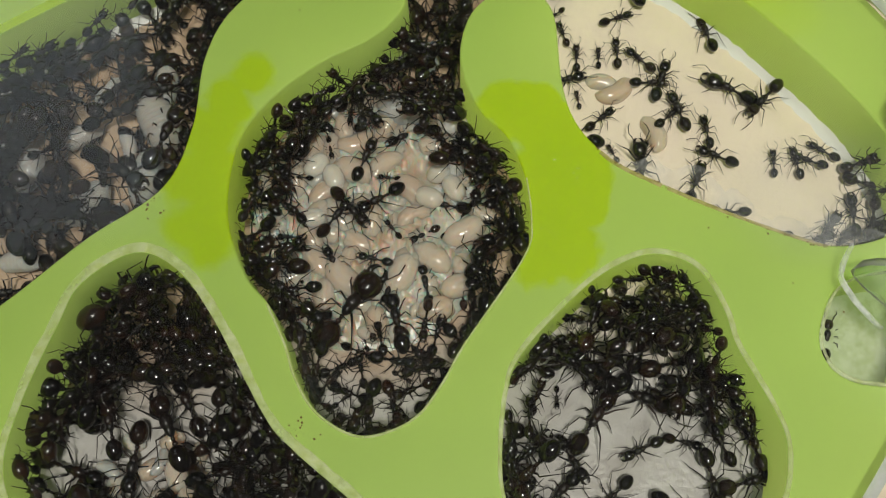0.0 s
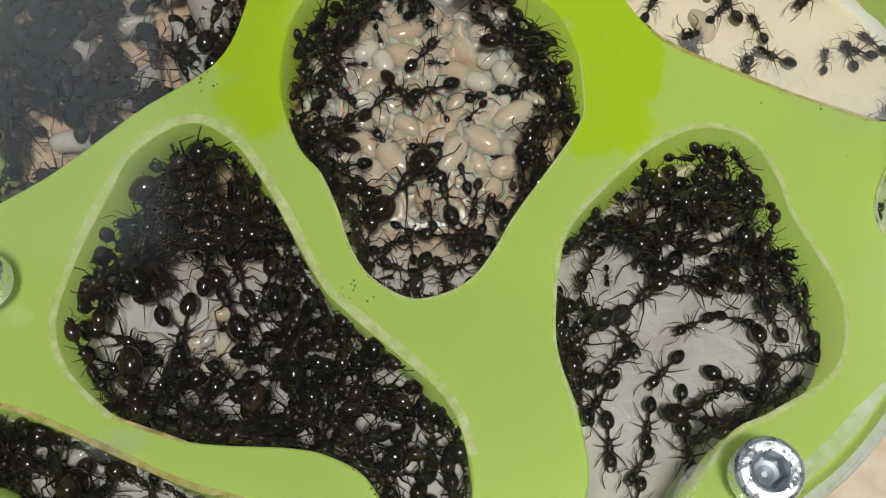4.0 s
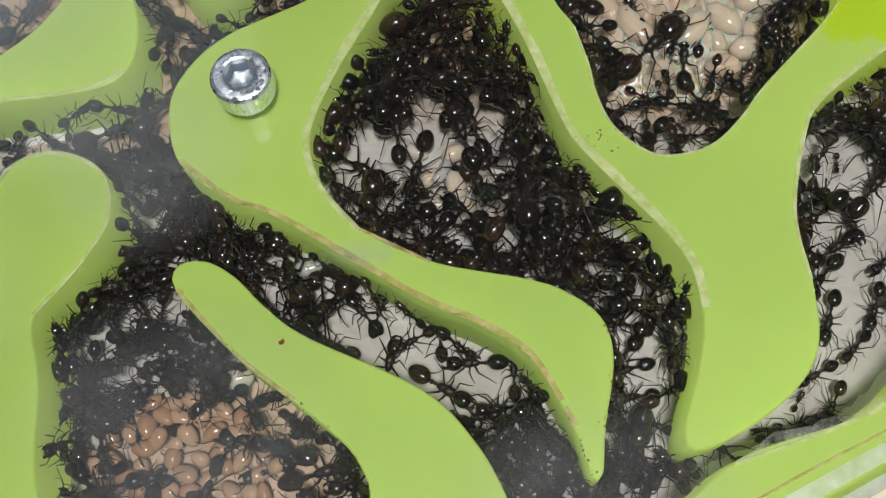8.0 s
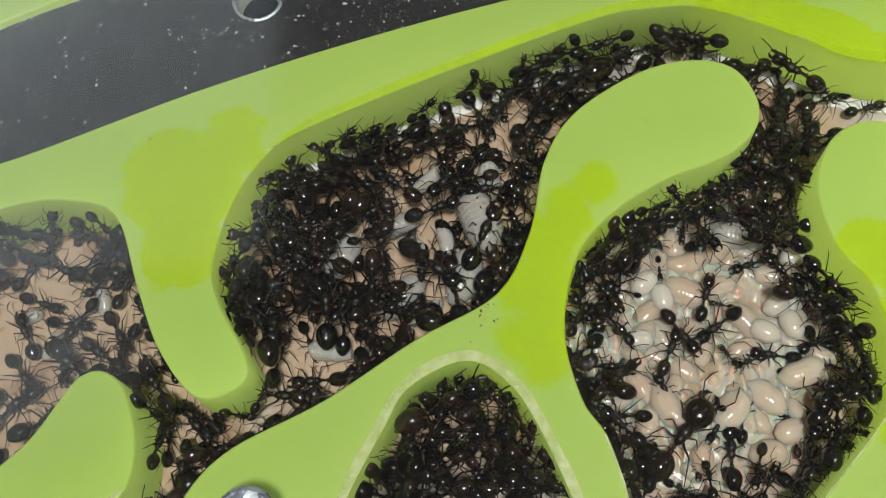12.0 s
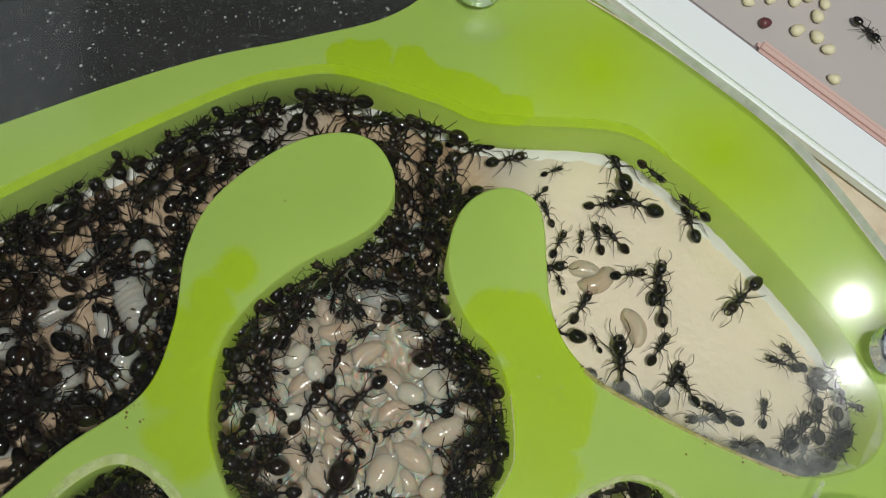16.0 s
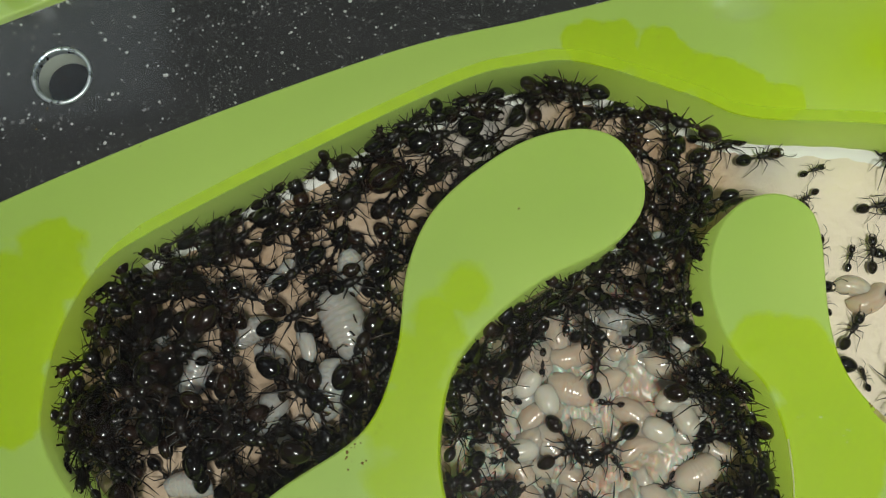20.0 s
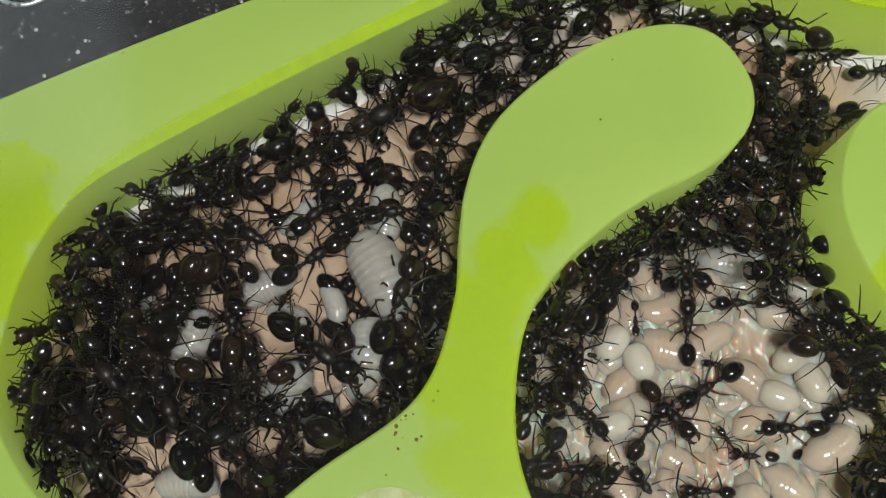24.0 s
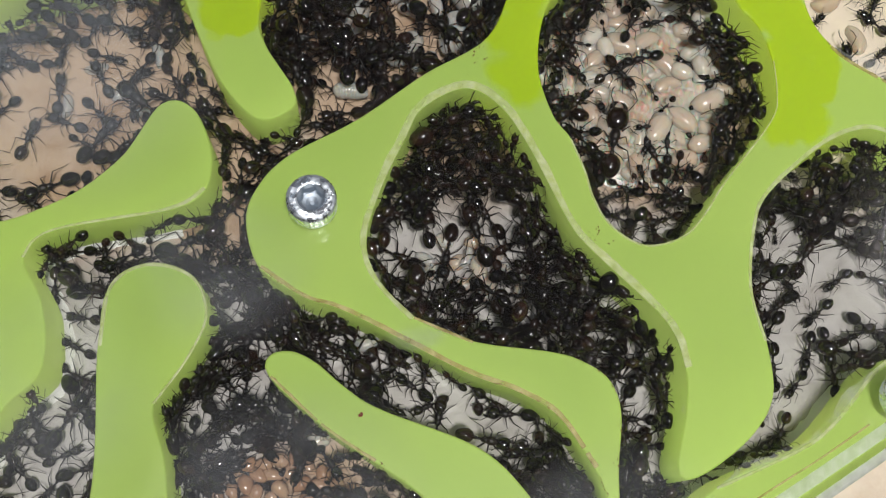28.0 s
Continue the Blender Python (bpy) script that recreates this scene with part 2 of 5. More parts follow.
def sheet(name, loops, z0, z1, mat, bevel=0.0):
    """A plate between two heights with an outline and holes (loops in mm)."""
    cu = bpy.data.curves.new(name, "CURVE")
    cu.dimensions, cu.fill_mode = "2D", "BOTH"
    cu.extrude, cu.bevel_depth, cu.bevel_resolution = (z1 - z0) / 2 - bevel, bevel, 1
    cu.offset = -bevel
    for loop in loops:
        sp = cu.splines.new("POLY")
        sp.points.add(len(loop) - 1)
        sp.points.foreach_set("co", [v for x, y in loop for v in (x * MM, y * MM, 0, 1)])
        sp.use_cyclic_u = True
    tmp = bpy.data.objects.new(name, cu)
    me = bpy.data.meshes.new_from_object(tmp)
    bpy.data.objects.remove(tmp)
    me.transform(Matrix.Translation((0, 0, (z0 + z1) / 2)))
    me.materials.clear()
    me.materials.append(mat)
    me.name = name
    return me


# ---- plan of the nest (mm), stretch by stretch ----
UPPER_WALL = ((-44, -15.6), (-39, -14.2), (-38.6, -11), (-42.4, -4), (-43.4, 1), (-41.2, 9.5), (-37, 16), (-31.8, 19.2), (-15.7, 25.9), (4, 33.1), (12, 34.5), (19, 34.1), (30.5, 28.9), (37, 25.6), (53, 22.8), (60, 18))
SEED_WALL = ((67.8, 9), (74.3, -0.7), (78.4, -8.3), (80.6, -15.6), (79.6, -20.6), (76, -23.3), (68.5, -23.4), (59.4, -18.4), (47.8, -10.6), (44.5, -7.4), (42.1, -3), (41.4, 2.5), (42.1, 11.6), (41, 15.2), (37.8, 16.8))
BROOD_WALL = ((34, 16.1), (31.1, 13.4), (29.3, 8.5), (29.6, 3.5), (31, -0.5), (33.4, -3.8), (34.7, -9.6), (34.4, -15), (32.8, -19.4), (24.1, -29), (21.2, -32.8), (18, -36.1), (14.2, -37.6), (10.4, -37.4), (6.5, -34.2), (4.6, -30), (3.8, -25.9), (2.2, -20.8), (-0.2, -16.8), (-1.7, -9), (0.1, -0.2), (4.2, 5.2), (11, 9.7))
TONGUE_WALL = ((17.6, 12.1), (21.2, 14.2), (23.4, 17), (23.7, 20.8), (21.4, 25), (16.6, 26.5), (9.5, 25), (1.1, 19.6), (-3, 13), (-5.2, 3.6), (-9.4, -4.1), (-18.9, -9.4), (-29.4, -16.3), (-39.7, -21.5))
BOSS_WALL = ((-44.4, -26.3), (-46, -31.3), (-44.2, -38.2), (-38.3, -42.7), (-31.7, -45.5), (-16.4, -54.6), (-9.3, -57.8), (-3.8, -61.6), (0.5, -69), (2.2, -74), (3.4, -73.8), (3.9, -69), (5.1, -61.5), (3.9, -56.9), (0.2, -54), (-4.1, -52.5))
GRANARY_WALL = ((-14.7, -50.4), (-22.8, -46.4), (-27.4, -41), (-29, -35), (-26.6, -27.6), (-22.5, -19.7), (-19.6, -15), (-13.1, -12.1), (-8.2, -15), (-4.4, -21.6), (0.4, -33.5), (3.3, -38), (12.9, -49.1), (14.9, -56), (14.2, -62), (12.1, -69), (13, -71.3), (17.2, -70))
EAST_WALL = ((23.5, -65.6), (27, -60.4), (27.2, -52.8), (26.2, -45), (28.2, -35.5), (30.8, -30.9), (38.5, -24.8), (43.8, -22.1), (48.4, -21.5), (52.6, -23.8), (54.6, -29), (55.2, -34), (57.5, -41.2), (58, -46), (55.3, -52), (47.7, -55.5), (42.6, -57.4), (34.6, -65), (28.9, -68.3), (17, -72.5), (7, -81))
FINGER_WALL = ((-2, -83), (-5.6, -78), (-9.3, -71.2), (-15.4, -65), (-28.2, -59.1), (-32.8, -55.9), (-36.8, -52.1), (-40.2, -50.3), (-43.2, -50.8), (-43.2, -53.8), (-36, -61.2), (-29.4, -66.2), (-22.6, -72), (-21.4, -78), (-30, -86), (-46, -86), (-55.5, -77))
WEST_WALL = ((-57.4, -64), (-58.8, -56.6), (-54, -50.3), (-51.5, -44.5), (-53.4, -38.9), (-59.4, -36.6), (-64.9, -39.4), (-66.5, -48), (-67.6, -70), (-76, -80), (-86, -70), (-79.2, -56.5), (-74, -51), (-74, -42), (-76.8, -35), (-73, -31.3), (-56.7, -29), (-51.6, -26.2))
FAR_WEST_WALL = ((-50.8, -20), (-53.4, -13.4), (-58, -12.6), (-63.9, -20.8), (-72.5, -26.8), (-84, -29), (-93, -18), (-88, 2), (-70, 9.3), (-61, 9.8), (-55.8, 7.2), (-52.5, -1.6), (-49, -9.8))
CHAMBERS = smooth_loop(UPPER_WALL + SEED_WALL + BROOD_WALL + TONGUE_WALL + BOSS_WALL + GRANARY_WALL + EAST_WALL + FINGER_WALL + WEST_WALL + FAR_WEST_WALL)
OUTLINE = smooth_loop(((45, 47), (30, 56), (0, 62), (-40, 60), (-75, 46), (-100, 16), (-107, -25), (-98, -66), (-70, -94), (-20, -100), (12, -85.5), (34, -74), (46, -67.5), (56, -61.6), (68, -50), (80, -36), (88, -20), (89.5, -8), (84.6, 3.2), (76.2, 18.2), (66.4, 29.1), (56.2, 38.6)), 2.0)
LENS = smooth_loop(((30.6, 45.3), (25, 41.8), (13.7, 40), (-1.4, 38), (-24, 32.3), (-47, 25), (-71, 15.8), (-82, 14), (-86, 22), (-78, 35), (-47, 46.4), (-22.7, 51.6), (7, 49.9), (23, 48.2)), 1.2)
PORT = smooth_loop(((77.5, -29), (73, -27.5), (68.5, -28.5), (65.8, -31.8), (64.6, -35.2), (65.6, -38.4), (69, -40.4), (74, -40)), 0.8)

SOCKET = np.array([(-40.3 + 3.45 * math.cos(k * math.pi / 20), 39.4 + 3.45 * math.sin(k * math.pi / 20)) for k in range(40)])


def wide_box(name, x0, x1, y0, y1, z0, z1, mat):
    bm = bmesh.new()
    bmesh.ops.create_cube(bm, size=1)
    bmesh.ops.scale(bm, vec=(x1 - x0, y1 - y0, z1 - z0), verts=bm.verts)
    bmesh.ops.translate(bm, vec=((x0 + x1) / 2, (y0 + y1) / 2, (z0 + z1) / 2), verts=bm.verts)
    return new(name, from_bm(name, bm, mat))


def build_room():
    tagged(wide_box("wall_north", -1.6, 1.6, 1.5, 1.6, -0.75, 1.7, PAINT), "plain pale painted room wall", "wall", kind="structure")
    tagged(wide_box("wall_south", -1.6, 1.6, -1.6, -1.5, -0.75, 1.7, PAINT), "plain pale painted room wall", "wall", kind="structure")
    tagged(wide_box("wall_east", 1.5, 1.6, -1.5, 1.5, -0.75, 1.7, PAINT), "plain pale painted room wall", "wall", kind="structure")
    tagged(wide_box("wall_west", -1.6, -1.5, -1.5, 1.5, -0.75, 1.7, PAINT), "plain pale painted room wall", "wall", kind="structure")
    tagged(wide_box("ceiling", -1.5, 1.5, -1.5, 1.5, 1.6, 1.7, PAINT), "plain white room ceiling", "ceiling", kind="structure")
    tagged(wide_box("floor", -1.5, 1.5, -1.5, 1.5, -0.75, -0.70, PAINT), "plain pale room floor", "floor", kind="structure")
    table = tagged(wide_box("table_surface", -0.5, 0.5, -0.4, 0.4, -0.03, 0.0, TABLE), "mottled tan tabletop under the ant nest", "tabletop", kind="structure")
    for x in (-0.45, 0.45):
        for y in (-0.35, 0.35):
            leg = wide_box("table_leg", x - 0.02, x + 0.02, y - 0.02, y + 0.02, -0.70, -0.03, TABLE)
            leg.parent = table


def build_nest():
    nest = tagged(new("ant_nest"), "lime green acrylic ant nest with carved chambers under a clear cover", "ant nest")
    for name, loops, z0, z1, mat, bevel, label in (
        ("base_plate", [OUTLINE], 0.0, ZFLOOR - 0.0015, CLEAR_EDGE, 0.0, "clear acrylic base"),
        ("plaster_floor", [OUTLINE * 0.985], ZFLOOR - 0.0015, ZFLOOR, PLASTER, 0.0, "peach-stained plaster floor"),
        ("green_layer", [OUTLINE, CHAMBERS, LENS, PORT], ZFLOOR, ZTOP, GREEN, 0.00025, "lime green acrylic with rounded walls"),
        ("black_plate", [LENS, SOCKET], ZFLOOR + 0.0002, ZTOP - 0.0012, BLACK, 0.0, "black plate with white dust specks"),
    ):
        ob = new(name, sheet(name, loops, z0, z1, mat, bevel))
        ob.parent = nest
        tagged(ob, label)
        if name == "green_layer":
            # cut walls, and an unseen white underside added to throw light up into them
            ob.data.materials.append(GREEN_EDGE)
            ob.data.materials.append(UNDER_REFLECTOR)
            for face in ob.data.polygons:
                by_plate = np.min(np.hypot(LENS[:, 0] - face.center.x / MM, LENS[:, 1] - face.center.y / MM)) < 1.0
                face.material_index = 2 if face.normal.z < -0.9 else 1 if abs(face.normal.z) < 0.3 and not by_plate else 0
    cover = new("clear_cover", sheet("clear_cover", [OUTLINE], ZTOP + 0.0002, ZCOVER, COVER))
    cover.parent = nest
    tagged(cover, "clear glossy cover sheet")
    return nest


def build_bolt(nest):
    """A hex socket screw: head with knurled side, socket, washer-like rim."""
    bolt = tagged(new("socket_bolt"), "shiny zinc-plated hex socket bolt on the clear cover", "bolt", "bolts of the nest")
    bm = bmesh.new()
    n = 72
    rings = []
    prof = ((3.15, 0.0), (3.45, 0.18), (3.5, 0.4), (3.5, 3.35), (3.3, 3.75), (2.95, 3.95), (2.2, 4.0), (1.95, 3.9))
    for r, z in prof:
        rings.append([bm.verts.new(((r + (0.035 if 0.3 < z < 3.4 and k % 2 else 0)) * MM * math.cos(2 * math.pi * k / n), (r + (0.035 if 0.3 < z < 3.4 and k % 2 else 0)) * MM * math.sin(2 * math.pi * k / n), z * MM)) for k in range(n)])
    for a, b in zip(rings, rings[1:]):
        for k in range(n):
            bm.faces.new((a[k], a[(k + 1) % n], b[(k + 1) % n], b[k]))
    bm.faces.new(rings[0][::-1])
    head = part("head", bm, STEEL, bolt)
    bm = bmesh.new()

    def six(k, r):
        return r / math.cos((2 * math.pi * k / n) % (math.pi / 3) - math.pi / 6)

    rings = [[bm.verts.new((1.95 * MM * math.cos(2 * math.pi * k / n), 1.95 * MM * math.sin(2 * math.pi * k / n), 3.9 * MM)) for k in range(n)]]
    for z, r, flat in ((3.6, 1.5, 1), (1.9, 1.5, 1), (1.75, 1.35, 0), (1.6, 0.9, 0), (1.3, 0.3, 0)):
        rings.append([bm.verts.new(((six(k, r) if flat else r) * MM * math.cos(2 * math.pi * k / n), (six(k, r) if flat else r) * MM * math.sin(2 * math.pi * k / n), z * MM)) for k in range(n)])
    for a, b in zip(rings, rings[1:]):
        for k in range(n):
            bm.faces.new((a[k], a[(k + 1) % n], b[(k + 1) % n], b[k]))
    bm.faces.new(rings[-1])
    part("socket", bm, DARK_STEEL, head, "dark hexagonal socket")
    bm = bmesh.new()
    bmesh.ops.create_cone(bm, cap_ends=True, segments=24, radius1=2 * MM, radius2=2 * MM, depth=14 * MM)
    bmesh.ops.translate(bm, vec=(0, 0, -6.9 * MM), verts=bm.verts)
    part("shank", bm, STEEL, bolt)
    spots = ((-36.3, -30.1, 10), (44.3, -62.3, 35), (37.8, 44.3, 0), (82.8, -10.1, 20), (-44.3, 51.6, 15))
    for x, y, turn in spots[1:]:
        copy_thing(bolt, pose(x * MM, y * MM, ZCOVER, 0, 0, turn))
    x, y, turn = spots[0]
    bolt.matrix_basis = pose(x * MM, y * MM, ZCOVER, 0, 0, turn)


build_room()
NEST = build_nest()
build_bolt(NEST)


# ---- ants ----
def chitin(name, dark, brown, rough, coat=0.4, grain=0.12, mixed=0.0):
    m = material(name, dark, rough, Coat_Weight=coat, Coat_Roughness=0.04, IOR=1.42)
    n = Nodes(m)
    info = n.add("ShaderNodeObjectInfo").outputs["Random"]
    isle = n.add("ShaderNodeNewGeometry").outputs["Random Per Island"]
    pick = n.math("POWER", n.math("FRACT", n.math("ADD", info, isle)), 3.0)
    n.link(n.mix(n.math("MULTIPLY", pick, n.grey(n.noise(900, 2), 0.3, 0.7)), dark, brown), n.bsdf.inputs["Base Color"])
    n.bump(n.noise(5200, 2), grain, 0.00008)
    if mixed:
        n.link(n.grey(isle, 0.0, 1.0, rough, mixed), n.bsdf.inputs["Roughness"])
    return m


CROWD_CHITIN = chitin("crowded_chitin", (0.004, 0.0034, 0.0034), (0.036, 0.016, 0.009), 0.09, 0.6, 0.2, 0.24)
DULL = chitin("dull_ridged_chitin", (0.006, 0.005, 0.005), (0.036, 0.016, 0.009), 0.36, 0.12, 0.7)
CHITIN = chitin("black_chitin", (0.004, 0.0036, 0.004), (0.030, 0.013, 0.007), 0.15, 0.6, 0.22)
LIMB = chitin("brown_black_limb", (0.006, 0.0045, 0.004), (0.04, 0.018, 0.009), 0.34)


def belly_chitin():
    """Chitin with the overlapping plates of a gaster across its length."""
    m = chitin("plated_chitin", (0.004, 0.0036, 0.004), (0.030, 0.013, 0.007), 0.1, 0.6)
    n = Nodes(m)
    wave = n.add("ShaderNodeTexWave", wave_profile="SAW")
    wave.inputs["Scale"].default_value = 420
    wave.inputs["Distortion"].default_value = 0.6
    n.link(n.place, wave.inputs["Vector"])
    n.bump(n.math("POWER", wave.outputs["Fac"], 6.0), 0.35, 0.00012)
    return m


BELLY = belly_chitin()


def join(*bits):
    verts, faces, k = [], [], 0
    for v, f in bits:
        verts.append(np.asarray(v, float))
        faces += [tuple(i + k for i in face) for face in f]
        k += len(v)
    return np.concatenate(verts), faces


def egg(centre, radii, around=14, rings=8, taper=0.0, square=1.0):
    """An ellipsoid along x; taper > 0 narrows its front."""
    v, f = [(1, 0, 0)], []
    for i in range(1, rings):
        a = math.pi * i / rings
        w = math.sin(a) ** square * (1 - taper * math.cos(a))
        v += [(math.cos(a), w * math.cos(2 * math.pi * k / around), w * math.sin(2 * math.pi * k / around)) for k in range(around)]
    v.append((-1, 0, 0))
    last = len(v) - 1
    for k in range(around):
        q = (k + 1) % around
        f.append((0, 1 + k, 1 + q))
        f.append((last, last - around + q, last - around + k))
        for i in range(rings - 2):
            b = 1 + i * around
            f.append((b + k, b + around + k, b + around + q))
            f.append((b + k, b + around + q, b + q))
    return np.array(v) * radii + centre, f


def limb(points, radii, sides=5):
    """A jointed, tapering tube."""
    p = np.array(points, float)
    v, f = [], []
    for i, q in enumerate(p):
        d = p[min(i + 1, len(p) - 1)] - p[max(i - 1, 0)]
        d /= np.linalg.norm(d)
        a = np.cross(d, (0.31, 0.17, 0.93))
        a /= np.linalg.norm(a)
        b = np.cross(d, a)
        v += [q + radii[i] * (a * math.cos(2 * math.pi * k / sides) + b * math.sin(2 * math.pi * k / sides)) for k in range(sides)]
    for i in range(len(p) - 1):
        for k in range(sides):
            q = (k + 1) % sides
            s, t = i * sides, (i + 1) * sides
            f += [(s + k, s + q, t + q), (s + k, t + q, t + k)]
    f += [(0, k + 1, k) for k in range(1, sides - 1)]
    e = (len(p) - 1) * sides
    f += [(e, e + k, e + k + 1) for k in range(1, sides - 1)]
    return np.array(v), f


def ant_shapes(caste, mood, fine=True):
    """The parts of an ant about 8 mm long that faces +x and stands on z = 0, in mm:
    name, parent's name, origin, (verts, faces), material."""
    r = random.Random(f"{caste}{mood}")
    big = {"worker": 1.22, "minor": 1.12, "major": 1.8, "queen": 1.25}[caste]
    belly = {"worker": (1.4, 1.06, 1.0), "minor": (1.28, 0.96, 0.9), "major": (1.6, 1.3, 1.22), "queen": (2.3, 1.5, 1.4)}[caste]
    chest = {"worker": 1.18, "minor": 1.1, "major": 1.25, "queen": 1.7}[caste]
    ring = (14, 8) if fine else (8, 5)
    hx = 2.25 + 0.72 * big
    rows = []
    head = join(
        egg((0, 0, 0), (0.84 * big, 0.80 * big, 0.62 * big), *ring, taper=-0.1, square=0.72),
        egg((0.5 * big, 0.62 * big, 0.12), (0.17 * big, 0.1 * big, 0.15 * big), 6, 4),
        egg((0.5 * big, -0.62 * big, 0.12), (0.17 * big, 0.1 * big, 0.15 * big), 6, 4),
    )
    rows.append(("head", "", (hx, 0, 1.35), head, CHITIN))
    for s in (1, -1):
        jaw = limb(((0.62 * big, 0.42 * s * big, -0.15), (0.98 * big, 0.46 * s * big, -0.2), (1.26 * big, 0.3 * s * big, -0.22), (1.36 * big, 0.06 * s * big, -0.22)), (0.2 * big, 0.19 * big, 0.12 * big, 0.03), 5)
        rows.append(("mandible", "head", (0, 0, 0), jaw, LIMB))
    body = join(
        egg((1.45, 0, 1.5), (0.78 * chest, 0.55 * chest, 0.6 * chest), *ring, taper=0.1),
        egg((0.55, 0, 1.38), (0.72, 0.43 * chest, 0.5 * chest), *ring, taper=-0.15),
        egg((2.2, 0, 1.4), (0.3, 0.26, 0.26), 8, 4),
    )
    rows.append(("mesosoma", "", (0, 0, 0), body, DULL))
    waist = join(egg((-0.35, 0, 1.28), (0.3, 0.22, 0.36), 8, 5), egg((-0.86, 0, 1.22), (0.3, 0.3, 0.36), 8, 5), limb(((0.1, 0, 1.2), (-1.3, 0, 1.15)), (0.14, 0.14), 5))
    rows.append(("petiole", "", (0, 0, 0), waist, DULL))
    droop = r.uniform(-0.15, 0.25)
    gx = -1.05 - belly[0]
    gaster = egg((0, 0, 0), belly, *((16, 12) if fine else (9, 7)), taper=-0.1)
    rows.append(("gaster", "", (gx, 0, 1.25 + droop), gaster, BELLY))
    for s in (1, -1):
        a = r.uniform(-0.5, 0.5)
        feeler = limb(((0.35 * big, 0.4 * s * big, 0.3), (0.75 * big + 0.5, s * (1.15 + a), 0.75), (1.0 * big + 0.9, s * (1.55 + a), 0.7), (1.1 * big + 1.9, s * (1.35 + 0.8 * a), 0.05), (1.2 * big + 2.4, s * (1.1 + a), -0.5)), (0.07, 0.07, 0.065, 0.075, 0.055), 5 if fine else 3)
        rows.append(("antenna", "head", (0, 0, 0), feeler, LIMB))
    for (xa, xk, xt, xf), reach in (((1.75, 0.85, 1.7, 2.3), 0.94), ((1.2, 0.05, -0.2, -0.45), 1.0), ((0.6, -0.85, -2.1, -2.95), 1.1)):
        for s in (1, -1):
            g, u, w = r.uniform(-0.55, 0.55), r.uniform(-0.25, 0.25), r.uniform(0.50, 0.74) * reach * (1 if fine else 0.97)
            leg = limb(
                ((0, 0, 0), (0.35 * xk + 0.2 * g, s * 0.55 * w, -0.1), (xk + g, s * 1.75 * w, 1.0 + u), (xt + g, s * 2.75 * w, -0.35), (xf + 1.3 * g, s * 3.45 * w, -1.1)),
                (0.14, 0.14, 0.09, 0.055, 0.03), 6 if fine else 4,
            )
            rows.append(("leg", "", (xa, 0.34 * s, 1.12), leg, LIMB))
    return rows


ANT_LABELS = {
    "worker": "glossy black harvester ant worker",
    "minor": "small dark brown-black harvester ant worker",
    "major": "large big-headed black soldier ant",
    "queen": "long black queen ant with a swollen gaster",
}
ANT_GROUPS = {"worker": "worker ants in the nest", "minor": "worker ants in the nest", "major": "soldier ants in the nest"}


def ant_mould(caste, mood):
    root = tagged(new(f"{caste}_ant"), ANT_LABELS[caste], "ant", ANT_GROUPS.get(caste, ""))
    made = {}
    for name, under, at, (v, f), mat in ant_shapes(caste, mood):
        ob = new(name, mesh_from(name, v * MM, f, mat, True))
        ob.location = [c * MM for c in at]
        ob.parent = made.get(under, root)
        made[name] = ob
    return root


def ant_solid(caste, mood):
    """The same ant as one coarse set of corners and triangles."""
    spots, bits = {}, []
    for name, under, at, (v, f), mat in ant_shapes(caste, mood, fine=False):
        here = np.array(at, float) + spots.get(under, 0)
        spots[name] = here
        bits.append((v + here, f))
    v, f = join(*bits)
    return v * MM, np.array(f)


# where the walls run, for standing on them
EDGE = CHAMBERS
EDGE_NEXT = np.roll(EDGE, -1, 0)
EDGE_MID = (EDGE + EDGE_NEXT) / 2
EDGE_WAY = (EDGE_NEXT - EDGE) / np.linalg.norm(EDGE_NEXT - EDGE, axis=1)[:, None]
AREA = float(np.sum(EDGE[:, 0] * EDGE_NEXT[:, 1] - EDGE_NEXT[:, 0] * EDGE[:, 1]))
EDGE_IN = np.stack([-EDGE_WAY[:, 1], EDGE_WAY[:, 0]], 1) * (1 if AREA > 0 else -1)


def inside(x, y):
    a, b = EDGE, EDGE_NEXT
    cross = (a[:, 1] > y) != (b[:, 1] > y)
    with np.errstate(divide="ignore", invalid="ignore"):
        at = a[:, 0] + (y - a[:, 1]) / (b[:, 1] - a[:, 1]) * (b[:, 0] - a[:, 0])
    return bool(np.sum(cross & (x < at)) % 2)


def from_wall(x, y):
    return float(np.sqrt(np.min((EDGE_MID[:, 0] - x) ** 2 + (EDGE_MID[:, 1] - y) ** 2)))


